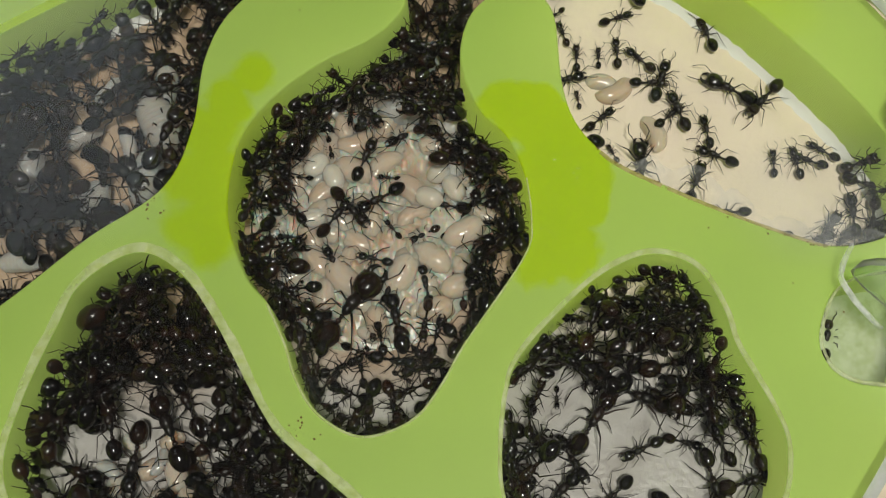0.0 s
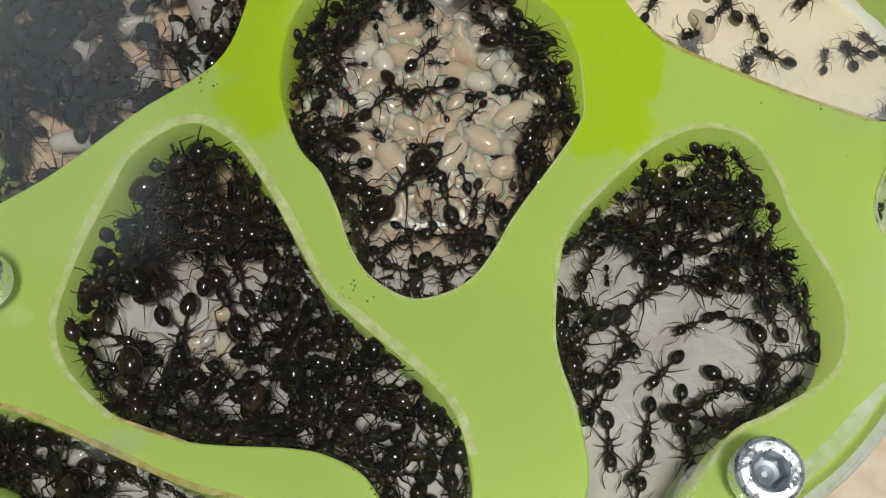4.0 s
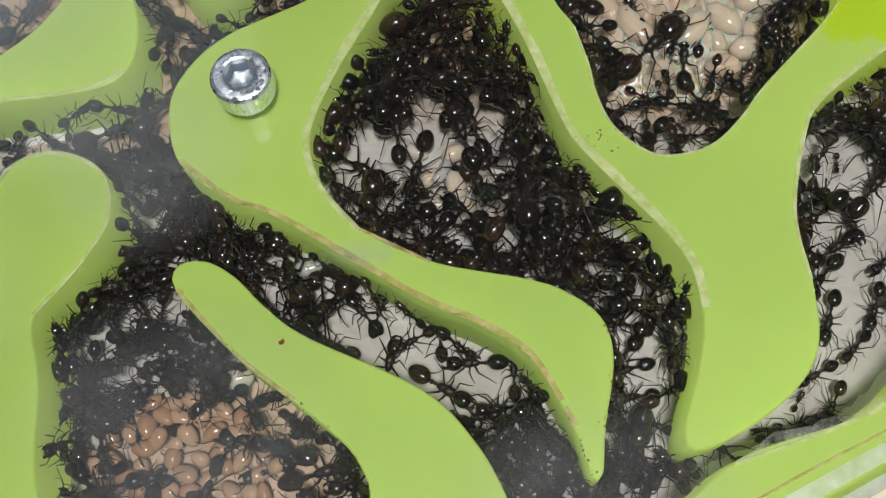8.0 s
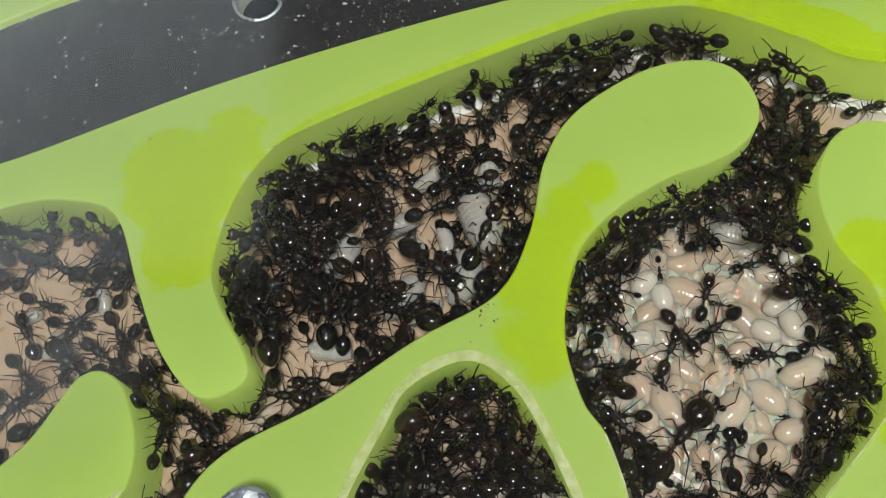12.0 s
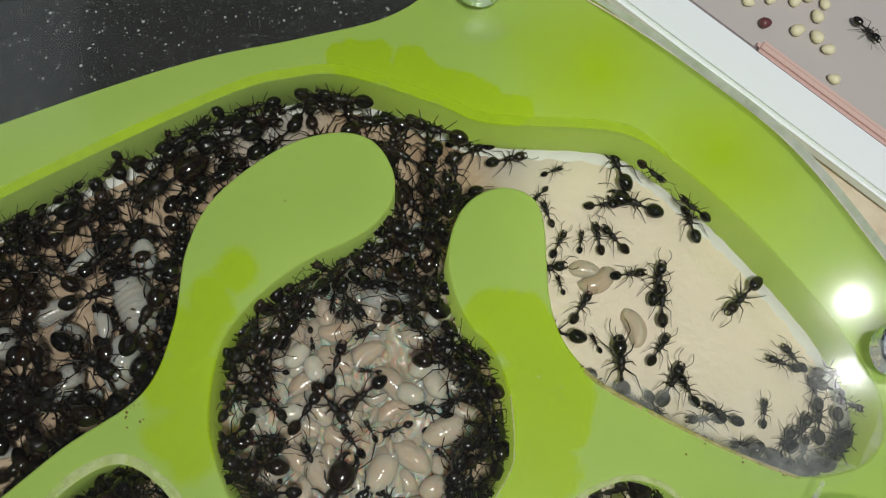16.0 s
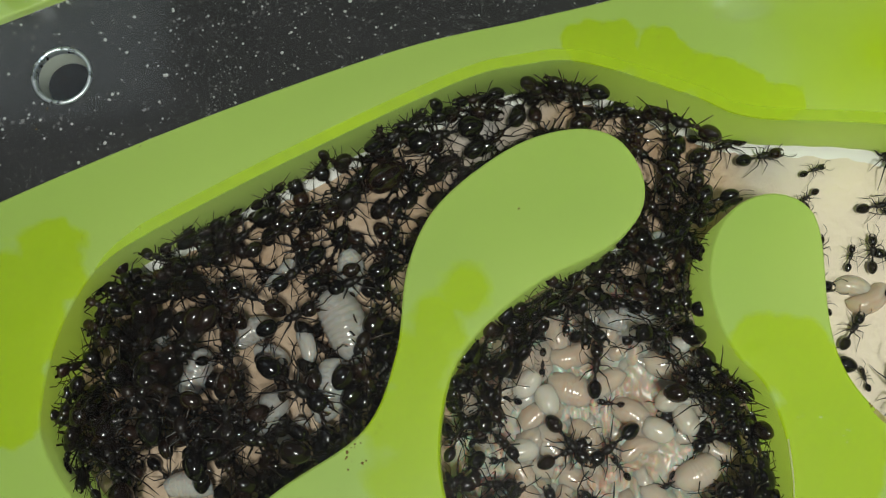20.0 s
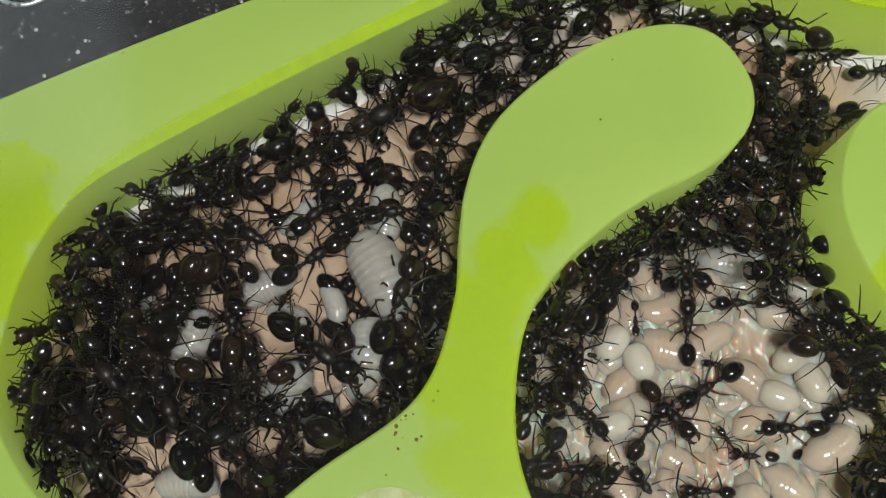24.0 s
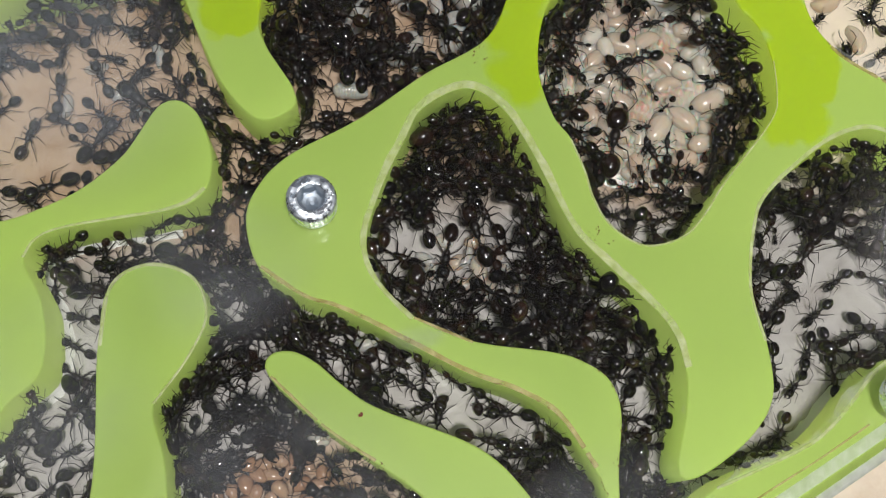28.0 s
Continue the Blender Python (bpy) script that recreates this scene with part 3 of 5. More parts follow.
# spots of the nest: x, y, radius, gap between ants in the open, gap by the wall, how far the wall crowd reaches, how high they pile
ZONES = (
    (16, -6, 18, 5.6, 1.6, 4.6, 4.2),     # brood chamber
    (14, -29, 13, 2.4, 1.7, 4.0, 3.0),    # its foot
    (26, 17, 10, 2.2, 1.7, 4.0, 3.8),     # its neck
    (-20, 8, 22, 2.5, 1.9, 4.5, 3.6),     # nursery
    (-38, 6, 16, 2.0, 1.9, 6.0, 6.5),
    (-33, -9.5, 6, 6.5, 3.2, 2.4, 1.2),
    (2, 28, 16, 2.5, 2.2, 4.0, 3.0),      # upper passage
    (30, 27, 9, 3.4, 2.6, 3.0, 2.0),
    (47, 0, 9, 9.0, 3.0, 2.6, 1.5),       # seed chamber
    (60, 4, 26, 60.0, 7.0, 2.0, 0.5),
    (57, -14, 6, 20.0, 2.4, 3.2, 1.6),
    (69, -20, 8, 20.0, 2.4, 3.2, 1.6),
    (78, -14, 6, 20.0, 2.8, 3.0, 1.6),
    (-14, -20, 12, 2.0, 1.9, 5.5, 6.0),   # dark chamber
    (-15.5, -33.5, 9, 4.4, 2.1, 4.2, 3.2),
    (-4, -42, 15, 2.5, 1.9, 5.5, 5.5),
    (10, -57, 10, 3.4, 2.2, 4.0, 3.0),
    (46, -28, 11, 2.3, 2.0, 6.0, 5.0),    # east chamber
    (40, -45, 18, 3.9, 2.1, 4.6, 3.4),
    (34, -60, 9, 6.0, 4.6, 2.4, 1.0),
    (50, -50, 9, 5.2, 3.8, 2.6, 1.2),
    (20, -70, 10, 7.0, 5.0, 2.4, 0.8),
    (4, -76, 10, 2.6, 2.2, 4.0, 3.0),
    (-46, -24, 11, 2.1, 2.0, 5.0, 3.5),   # western passages
    (-47, -40, 10, 2.1, 2.0, 5.0, 4.0),
    (-62, -33, 12, 2.4, 2.2, 5.0, 2.5),
    (-30, -52, 9, 2.6, 2.1, 4.0, 2.5),
    (-16, -61, 11, 11.0, 4.0, 2.6, 1.0),
    (-4, -70, 9, 2.1, 2.0, 4.0, 4.0),
    (-46, -56, 12, 2.2, 2.0, 5.0, 4.0),
    (-42, -70, 12, 3.2, 2.1, 6.0, 3.5),
    (-28, -72, 9, 2.4, 2.1, 5.0, 3.5),
    (-68, -2, 18, 3.9, 2.3, 5.0, 2.5),
    (-78, -16, 14, 4.6, 2.8, 4.0, 2.0),
    (-48, -14, 8, 3.4, 2.4, 4.0, 2.5),
    (-70, -46, 9, 3.6, 2.6, 4.0, 2.0),
    (-76, -64, 12, 3.0, 2.4, 4.0, 2.5),
)


ZONE_TABLE = np.array(ZONES)


def zone_at(x, y):
    """The crowd's habits at a spot, blended from the zones about it."""
    far = np.hypot(ZONE_TABLE[:, 0] - x, ZONE_TABLE[:, 1] - y) / ZONE_TABLE[:, 2]
    w = np.exp(-4.0 * (far**2 - far.min() ** 2))
    return (w[:, None] * ZONE_TABLE).sum(0) / w.sum()


# ants that stay about their spots: x, y, heading, size (1 = 8 mm), caste, lift
KEPT = (
    (16.7, -23.3, 95, 1.0, "worker"), (15.2, -14.6, 158, 0.6, "minor"), (20.9, -19.1, 94, 0.78, "minor"), (25.5, -17.5, 130, 0.6, "minor"), (12.4, -24.8, 99, 0.5, "minor"),
    (21.9, -11.9, -160, 0.71, "minor"), (17.0, -6.5, -158, 0.85, "worker"), (25.3, -8.6, 161, 0.78, "worker"), (10.3, -8.6, 43, 0.78, "worker"), (21.4, 2.2, -163, 0.7, "worker"), (15.1, -1.2, 60, 1.0, "worker"), (4.9, -9.9, 171, 0.64, "minor"), (16.2, -29.5, -38, 0.6, "minor"), (8.5, -31.5, 29, 0.65, "minor"), (22.7, -22.4, 77, 0.62, "minor"), (29.3, -5.8, 79, 0.7, "worker"),
)
KEPT_SEEDS = (
    (57.5, 14.6, 155, 0.8, "major"), (52.0, 16.0, 10, 0.75, "worker"), (45.4, 20.9, 0, 0.7, "minor"), (53.8, 10.1, 130, 0.8, "worker"), (45.7, 10.6, 80, 0.7, "minor"), (48.7, 10.3, 80, 0.7, "minor"), (54.4, 5.6, -10, 0.8, "worker"), (57.5, 3.5, 60, 1.0, "worker"), (57.8, 0.4, 100, 0.75, "worker"), (56.2, -5.0, 35, 0.8, "worker"), (52.0, -4.8, 75, 0.65, "minor"),
    (57.4, -10.2, 60, 0.8, "worker"), (60.2, -11.4, 100, 0.75, "worker"), (69.0, -15.4, 75, 0.65, "minor"), (64.0, -15.2, 150, 0.7, "worker"), (75.5, -8.0, 140, 0.72, "worker"), (76.6, -13.4, 95, 0.72, "worker"), (76.6, -17.6, 80, 0.75, "worker"), (74.0, -20.8, 45, 0.7, "worker"), (46.9, 1.1, 30, 0.78, "worker"), (44.8, 4.5, 90, 0.6, "minor"), (48.0, -4.0, 110, 0.62, "minor"), (44.6, 14.6, 100, 0.66, "minor"), (70.8, -20.2, 20, 0.7, "worker"), (66.5, -18.8, 160, 0.66, "worker"),
)
# where some of them sit at the start
SEED_STARTS = {(57.5, 14.6): (65.8, 2.4), (53.8, 10.1): (54.4, 9.3), (57.5, 3.5): (56.6, 5.5), (56.2, -5.0): (56.0, -0.4), (60.2, -11.4): (60.7, -3.0), (64.0, -15.2): (62.1, -6.6), (69.0, -15.4): (68.1, -9.0), (76.6, -13.4): (71.4, -9.4)}
# ants that hold on to the walls: x, y, height over the floor, heading along the wall, size, caste
KEPT_WALL = (
    (-4.5, 30.5, 5.6, 0, 0.8, "worker"), (7.0, 33.2, 5.6, 180, 0.95, "worker"), (18.8, 33.6, 5.2, 180, 1.2, "worker"), (31.8, 28.2, 5.0, 180, 1.0, "worker"), (58.9, 18.5, 5.4, 0, 0.72, "worker"), (64.2, 12.4, 4.6, 180, 0.8, "worker"), (-12.5, 27.0, 5.0, 200, 0.7, "minor"), (-19.0, 24.4, 4.6, 20, 0.75, "worker"), (79.8, -15.4, 3.2, 60, 0.7, "worker"),
)
KEPT_WEST = (
    (-19.0, -31.6, 97, 1.25, "worker"), (-11.7, -33.3, 107, 1.25, "worker"), (-7.0, -38.6, 8, 1.2, "worker"), (-21.7, -21.8, -62, 1.0, "worker"), (-18.6, -40.5, -22, 0.8, "worker"), (-13.4, -62.6, -26, 1.3, "worker"), (-18.6, -56.5, -169, 0.9, "worker"), (-24.5, -56.2, 133, 0.8, "worker"), (27.0, -64.6, 46, 0.6, "minor"), (23.5, -67.6, -168, 0.6, "minor"), (30.0, -66.4, -154, 0.66, "minor"), (31.5, -61.5, -137, 0.85, "worker"),
    (9.7, -60.7, -169, 1.0, "worker"), (-37.6, -6.0, 104, 1.35, "worker"), (-28.2, -10.6, 50, 0.6, "minor"), (-24.2, 9.7, 6, 0.75, "minor"), (-30.6, -0.9, -24, 0.75, "worker"), (-28.8, -6.6, 127, 0.7, "worker"), (-40.2, -15.8, 30, 1.07, "worker"), (-65.8, -2.5, 5, 0.75, "worker"), (-72.3, -12.6, -43, 0.75, "worker"), (3.6, 29.0, -164, 1.25, "major"),
    (-10.5, 5.2, 60, 1.2, "worker"), (-17.6, 9.8, 20, 1.2, "worker"), (-21.0, 12.6, 140, 1.25, "worker"), (-17.2, 2.6, -40, 1.2, "worker"), (-24.6, 5.0, 75, 1.3, "worker"), (-8.6, 13.0, 190, 1.2, "worker"), (-34.0, 1.5, 120, 1.35, "worker"), (-23.5, -0.5, 200, 1.2, "worker"), (-26.0, 10.0, 30, 1.25, "worker"), (-30.0, -3.5, 100, 1.25, "worker"), (-15.0, 14.5, 215, 1.2, "worker"), (-13.0, -27.5, 80, 1.2, "worker"), (-20.5, -25.5, -70, 1.15, "worker"), (2.0, -46.0, 140, 1.2, "worker"), (10.6, -46.5, 100, 1.2, "worker"), (44.0, -36.0, -30, 1.15, "worker"),
)


def stand(x, y, heading, size, z=None, lean=0.0, roll=0.0):
    z = ZFLOOR if z is None else z
    return pose(x * MM, y * MM, z, 0, 0, heading) @ pose(0, 0, 0, roll, lean, 0) @ Matrix.Scale(size, 4)


def cling(k, height, heading, size):
    """The pose of an ant on the wall by the k-th step of its edge."""
    n = Vector((*EDGE_IN[k], 0.35)).normalized()
    side = Vector((*EDGE_WAY[k], 0))
    up = n.cross(side).normalized()
    m = Matrix((side, up, n)).transposed().to_4x4()
    x, y = EDGE_MID[k] + EDGE_IN[k] * 0.15
    return Matrix.Translation((x * MM, y * MM, ZFLOOR + height * MM)) @ m @ pose(0, 0, 0, 0, 0, heading) @ Matrix.Scale(size, 4)


BIG_LARVAE = ((-11.1, 8.1), (-13.3, 1), (-28.7, 4.2), (-21.5, -1.5), (-5.5, 3.0), (-30, -8), (21.1, 5.6))


def brood_lift(x, y):
    """How high the brood pile carries an ant, in mm."""
    return 2.1 * max(0.0, min(1.0, 1.5 - math.hypot(x - 13.5, (y + 6) / 1.1) / 12.5))


def settle_ants():
    rnd = random.Random(11)
    held = [(x, y, 3.0 * s) for x, y, _, s, _ in KEPT + KEPT_SEEDS + KEPT_WEST] + [(10.6, -21, 6.0), (-8.6, 22.9, 5.5)] + [(x, y, 2.0) for x, y in BIG_LARVAE]
    grid, out = {}, []

    def put(x, y, gap):
        grid.setdefault((int(x // 6), int(y // 6)), []).append((x, y, gap))

    def clear(x, y, gap):
        i, j = int(x // 6), int(y // 6)
        for a in (i - 1, i, i + 1):
            for b in (j - 1, j, j + 1):
                for px, py, pg in grid.get((a, b), ()):
                    if math.hypot(px - x, py - y) < min(gap, pg):
                        return False
        return True

    for x, y, gap in held:
        put(x, y, gap)
    lo, hi = EDGE.min(0), EDGE.max(0)
    for _ in range(16000):
        x, y = rnd.uniform(lo[0], hi[0]), rnd.uniform(lo[1], hi[1])
        _, _, _, free, crowd, reach, pile = zone_at(x, y)
        near = None
        if not inside(x, y):
            continue
        near = from_wall(x, y)
        if near < 1.1:
            continue
        gap = crowd + (free - crowd) * min(1.0, max(0.0, (near - reach) / 2.2))
        gap *= rnd.uniform(1.0, 1.42) * (1.1 if x < -3 and y < -10 else 1.0)
        if not clear(x, y, gap):
            continue
        put(x, y, gap)
        tight = gap < 3.0
        lift = rnd.random() ** 1.5 * pile if tight else rnd.uniform(0, 0.4)
        lift += brood_lift(x, y)
        size = rnd.uniform(1.05, 1.3) if rnd.random() < 0.12 and near > 1.6 and gap < 4 else min(1.1, max(0.62, rnd.gauss(0.88, 0.11)))
        size *= 1.18 if x < -3 and y < -10 else 1.08 if y > 20 else 0.82 if x > -3 and y > -38 and x < 42 else 1.08
        size = min(size, 0.95) if near < 2.4 else size
        caste = "minor" if size < 0.72 else "worker"
        out.append((stand(x, y, rnd.uniform(0, 360), size, ZFLOOR + lift * MM, rnd.gauss(0, 16 if tight else 4), rnd.gauss(0, 18 if tight else 4)), caste, gap, x, y))
    # a second layer climbs over the first where they crowd
    over = {}
    for _ in range(9000):
        x, y = rnd.uniform(lo[0], hi[0]), rnd.uniform(lo[1], hi[1])
        _, _, _, free, crowd, reach, pile = zone_at(x, y)
        if pile < 3.7 or not inside(x, y):
            continue
        near = from_wall(x, y)
        if near < 1.5 or (near > reach + 1.0 and free > 2.6):
            continue
        cell = (int(x // 4.1), int(y // 4.1))
        if cell in over:
            continue
        over[cell] = True
        size = rnd.uniform(1.0, 1.25) if rnd.random() < 0.14 else min(1.1, max(0.6, rnd.gauss(0.82, 0.11)))
        out.append((stand(x, y, rnd.uniform(0, 360), size, ZFLOOR + rnd.uniform(2.6, pile + 1.2) * MM, rnd.gauss(0, 22), rnd.gauss(0, 24)), "minor" if size < 0.75 else "worker", 2.0, x, y))
    k = 0
    while k < len(EDGE):
        x, y = EDGE_MID[k]
        crowd, pile = zone_at(x, y)[4], zone_at(x, y)[6]
        if rnd.random() < (0.85 if crowd < 2.5 else 0.2):
            size = min(1.0, max(0.5, rnd.gauss(0.72, 0.13)))
            high = 0.8 + (6.2 if pile > 2 else 4.4) * rnd.random() ** 1.6
            out.append((cling(k, high, rnd.uniform(0, 360), size), "minor" if size < 0.7 else "worker", 2.0, x, y))
        k += rnd.choice((2, 3, 3, 4))
    return out


def crowd_mesh(name, members):
    solids = {(c, m): ant_solid(c, m) for c in ("worker", "minor") for m in range(6)}
    vs, fs, k = [], [], 0
    for n, (m, caste) in enumerate(members):
        v, f = solids[caste, n % 6]
        a = np.array(m)
        placed = v @ a[:3, :3].T + a[:3, 3]
        placed[:, 2] -= max(0.0, placed[:, 2].max() - (ZTOP - 0.0002))
        vs.append(placed)
        fs.append(f + k)
        k += len(v)
    v, f = np.concatenate(vs), np.concatenate(fs)
    me = bpy.data.meshes.new(name)
    me.vertices.add(len(v))
    me.vertices.foreach_set("co", v.astype(np.float32).ravel())
    me.loops.add(3 * len(f))
    me.loops.foreach_set("vertex_index", f.astype(np.int32).ravel())
    me.polygons.add(len(f))
    me.polygons.foreach_set("loop_start", np.arange(0, 3 * len(f), 3, dtype=np.int32))
    me.polygons.foreach_set("use_smooth", np.ones(len(f), bool))
    me.update(calc_edges=True)
    me.materials.append(CROWD_CHITIN)
    return me


MOULDS = {(c, m): ant_mould(c, m) for c, moods in (("worker", 3), ("minor", 3), ("major", 2)) for m in range(moods)}
USED, WANDERERS, KEPT_ANTS = set(), [], []


def set_ant(m, caste, mood):
    key = (caste, mood)
    if key in USED:
        return copy_thing(MOULDS[key], m)
    USED.add(key)
    MOULDS[key].matrix_basis = m
    return MOULDS[key]


SOLDIER = set_ant(stand(10.9, -20.8, 43, 1.28), "major", 0)
QUEEN = ant_mould("queen", 0)
QUEEN.matrix_basis = stand(-8.0, 23.2, 208, 1.12)
for number, (x, y, heading, size, caste) in enumerate(KEPT + KEPT_SEEDS + KEPT_WEST):
    up = (3.0 if size > 1.1 and (y > -11 or y < -44) else 2.2 if size > 1.1 and x < -3 else 0.1) + brood_lift(x, y)
    KEPT_ANTS.append((set_ant(stand(x, y, heading, size, ZFLOOR + up * MM), caste, 1 if caste == "major" else number % 3), x, y, heading, size, ZFLOOR + up * MM))

WALL_ANTS = []


def by_wall(x, y):
    return int(np.argmin(np.hypot(EDGE_MID[:, 0] - x, EDGE_MID[:, 1] - y)))


for number, (x, y, high, heading, size, caste) in enumerate(KEPT_WALL):
    WALL_ANTS.append(set_ant(cling(by_wall(x, y), high, heading, size), caste, number % 3))

SETTLED = settle_ants()
SETTLED.sort(key=lambda a: (-round(a[2]), a[3] + 0.37 * a[4]))
SINGLE, CROWDED = SETTLED[:225], SETTLED[225:]
for number, (m, caste, gap, x, y) in enumerate(SINGLE):
    ob = set_ant(m, caste, number % 3)
    if number % 2 == 0:
        WANDERERS.append((ob, m))
QUARTERS = {}
for m, caste, gap, x, y in CROWDED:
    QUARTERS.setdefault("west" if x < -42 else "south" if y < -11 and x < 20 else "east" if y < -16 else "north", []).append((m, caste))
for name, members in QUARTERS.items():
    tagged(new("ant_crowd", crowd_mesh("ant_crowd", members)), "dense crowd of glossy black harvester ants piled along the walls", "ants", kind="stuff")


# ---- brood, seeds, fittings and crumbs ----
def soft_flesh(name, pale, shade, weight):
    m = material(name, pale, 0.15, Subsurface_Weight=weight, Subsurface_Scale=0.003)
    m.node_tree.nodes["Principled BSDF"].inputs["Subsurface Radius"].default_value = (1.0, 0.7, 0.5)
    n = Nodes(m)
    info = n.add("ShaderNodeObjectInfo").outputs["Random"]
    n.link(n.mix(n.grey(info, 0.25, 0.9), pale, shade), n.bsdf.inputs["Base Color"])
    n.bump(n.noise(2500, 3), 0.15, 0.0001)
    return m


GRUB = soft_flesh("creamy_grub", (0.57, 0.485, 0.405), (0.54, 0.42, 0.335), 1.0)
GREY_GRUB = soft_flesh("greyish_grub", (0.45, 0.435, 0.415), (0.38, 0.36, 0.34), 0.9)
PUPA = soft_flesh("white_pupa", (0.62, 0.58, 0.53), (0.58, 0.53, 0.46), 0.7)
SEED = soft_flesh("husked_seed", (0.33, 0.185, 0.11), (0.42, 0.275, 0.185), 0.1)


def grub_mesh(name, length, width, bend, mat, folds=0.012):
    """A plump, ringed grub, bent along its length, lying on z = 0 (mm)."""
    rings, around, v, f = 33, 12, [], []
    for i in range(rings + 1):
        u = i / rings
        a = (u - 0.5) * bend
        r = length / max(bend, 0.05)
        c = np.array((r * math.sin(a), r * (1 - math.cos(a)), 0))
        t = np.array((math.cos(a), math.sin(a), 0))
        s = np.array((-t[1], t[0], 0))
        w = width / 2 * max(0.03, (1 - abs(2 * u - 1.08) ** 2.6 * 0.86) ** 0.6 if abs(2 * u - 1.08) ** 2.6 * 0.86 < 1 else 0.03)
        if i in (0, rings):
            w = width * 0.06
        w *= 1 + folds * math.cos(u * 11 * 2 * math.pi)
        for k in range(around):
            q = 2 * math.pi * k / around
            v.append(c + s * w * math.cos(q) + np.array((0, 0, w * 0.94 * math.sin(q) + width * 0.46)))
    for i in range(rings):
        for k in range(around):
            q = (k + 1) % around
            f.append((i * around + k, i * around + q, (i + 1) * around + q, (i + 1) * around + k))
    f.append(tuple(range(around))[::-1])
    f.append(tuple(rings * around + k for k in range(around)))
    return mesh_from(name, np.array(v) * MM, f, mat, True)


def seed_mesh(name, long, wide):
    v, f = egg((0, 0, wide * 0.42), (long / 2, wide / 2, wide * 0.42), 12, 8, 0.22)
    return mesh_from(name, v * MM, f, SEED, True)


def lay(mesh, name, x, y, z, turn, tilt, scale, label, category, group):
    ob = new(name, mesh)
    ob.matrix_basis = pose(x * MM, y * MM, z, tilt, tilt * 0.6, turn) @ Matrix.Scale(scale, 4)
    return tagged(ob, label, category, group)


def lay_brood():
    rnd = random.Random(5)
    kinds = [grub_mesh("larva", 4.8, 3.0, 1.0, GRUB), grub_mesh("larva", 5.8, 2.8, 2.0, GRUB), grub_mesh("larva", 3.6, 2.6, 0.5, GRUB), grub_mesh("pupa", 3.3, 2.4, 0.15, PUPA, 0.004)]
    greys = [grub_mesh("larva", 6.6, 3.7, 0.6, GREY_GRUB, 0.028), grub_mesh("larva", 5.8, 3.0, 1.2, GREY_GRUB, 0.028), grub_mesh("larva", 4.6, 2.1, 1.2, GREY_GRUB, 0.02)]
    spots = []

    def free(x, y, gap):
        return all(math.hypot(x - a, y - b) > gap for a, b in spots)

    tries = 0
    while len(spots) < 190 and tries < 9000:
        tries += 1
        a, r = rnd.uniform(0, 2 * math.pi), 15.5 * math.sqrt(rnd.random())
        x, y = 14.5 + r * math.cos(a), -7 + 1.12 * r * math.sin(a)
        if x + y < -19 - 6 * rnd.random() and x > 5 or x - y > 36 and rnd.random() < 0.7:
            continue
        if not inside(x, y) or from_wall(x, y) < 2.2 or not free(x, y, 2.3):
            continue
        spots.append((x, y))
        k = rnd.choice((0, 0, 1, 1, 2, 3)) if x > 20 and y > -8 else rnd.choice((0, 0, 1, 2, 2, 2))
        lay(kinds[k], "pupa" if k == 3 else "larva", x, y, ZFLOOR + rnd.uniform(-0.5, 0.3) * MM, rnd.uniform(0, 360), rnd.gauss(0, 8), rnd.choice((0.66, 0.74, 0.82, 0.9, 1.0, 1.1, 1.2, 1.3)), "pale smooth ant pupa in the brood pile" if k == 3 else "creamy ringed ant larva in the brood pile", "pupa" if k == 3 else "larva", "brood in the middle chamber")
    for x, y, turn, k, grown in ((-11.1, 8.1, 108, 0, 1.4), (-15.6, 6.4, 100, 2, 1.0), (-13.3, 1.0, 70, 0, 1.15), (-19.7, 5.8, 150, 2, 1.05), (-28.7, 4.2, 60, 0, 1.05), (-21.5, -1.5, 45, 0, 1.1), (-18.3, -3.6, 30, 2, 1.1), (-5.5, 3.0, 60, 1, 1.1), (-10, 14, 80, 1, 1.1), (-30, -8, 170, 1, 1.0), (-22, 9, 200, 1, 1.0), (-33, 8, 90, 2, 1.0), (-18, 15, 40, 2, 1.0), (21.1, 5.6, -8, 0, 1.05), (-66, -6, 60, 2, 0.9), (-70, -2, 10, 2, 0.85), (-60, 0, 100, 2, 0.9), (-62, -10, 150, 2, 0.8), (-74, -8, 80, 2, 0.85), (50, 5, 20, 1, 1.0), (54, -2, 100, 2, 1.0), (49, 7, 150, 1, 0.9), (-30, -48.5, 10, 2, 1.0), (-14, -36, 60, 2, 0.8), (-12, -42, 20, 2, 0.8), (-20, -36, 140, 2, 0.8), (35, -27, 100, 2, 1.0), (26, 13, 70, 1, 0.9)):
        if inside(x, y):
            lay(kinds[1] if x > 45 else greys[k], "larva", x, y, ZFLOOR + (-1.2 if x > 45 else -0.3 if x < -55 else 0.5) * MM, turn, rnd.gauss(0, 8), grown, "large greyish translucent ant larva on the plaster", "larva", "large larvae in the nursery")
    for x, y, turn in ((24.7, -3.9, 20), (26.2, -6.6, 110), (29.0, -1.0, 80), (8.7, -0.6, 40), (10.9, -2.8, 100), (7.4, -7.8, 10), (26.8, -3.2, 60), (23.0, -7.4, 150)):
        lay(kinds[3], "pupa", x, y, ZFLOOR + 1.3 * MM, turn, 5, 1.15, "pale smooth ant pupa in the brood pile", "pupa", "brood in the middle chamber")
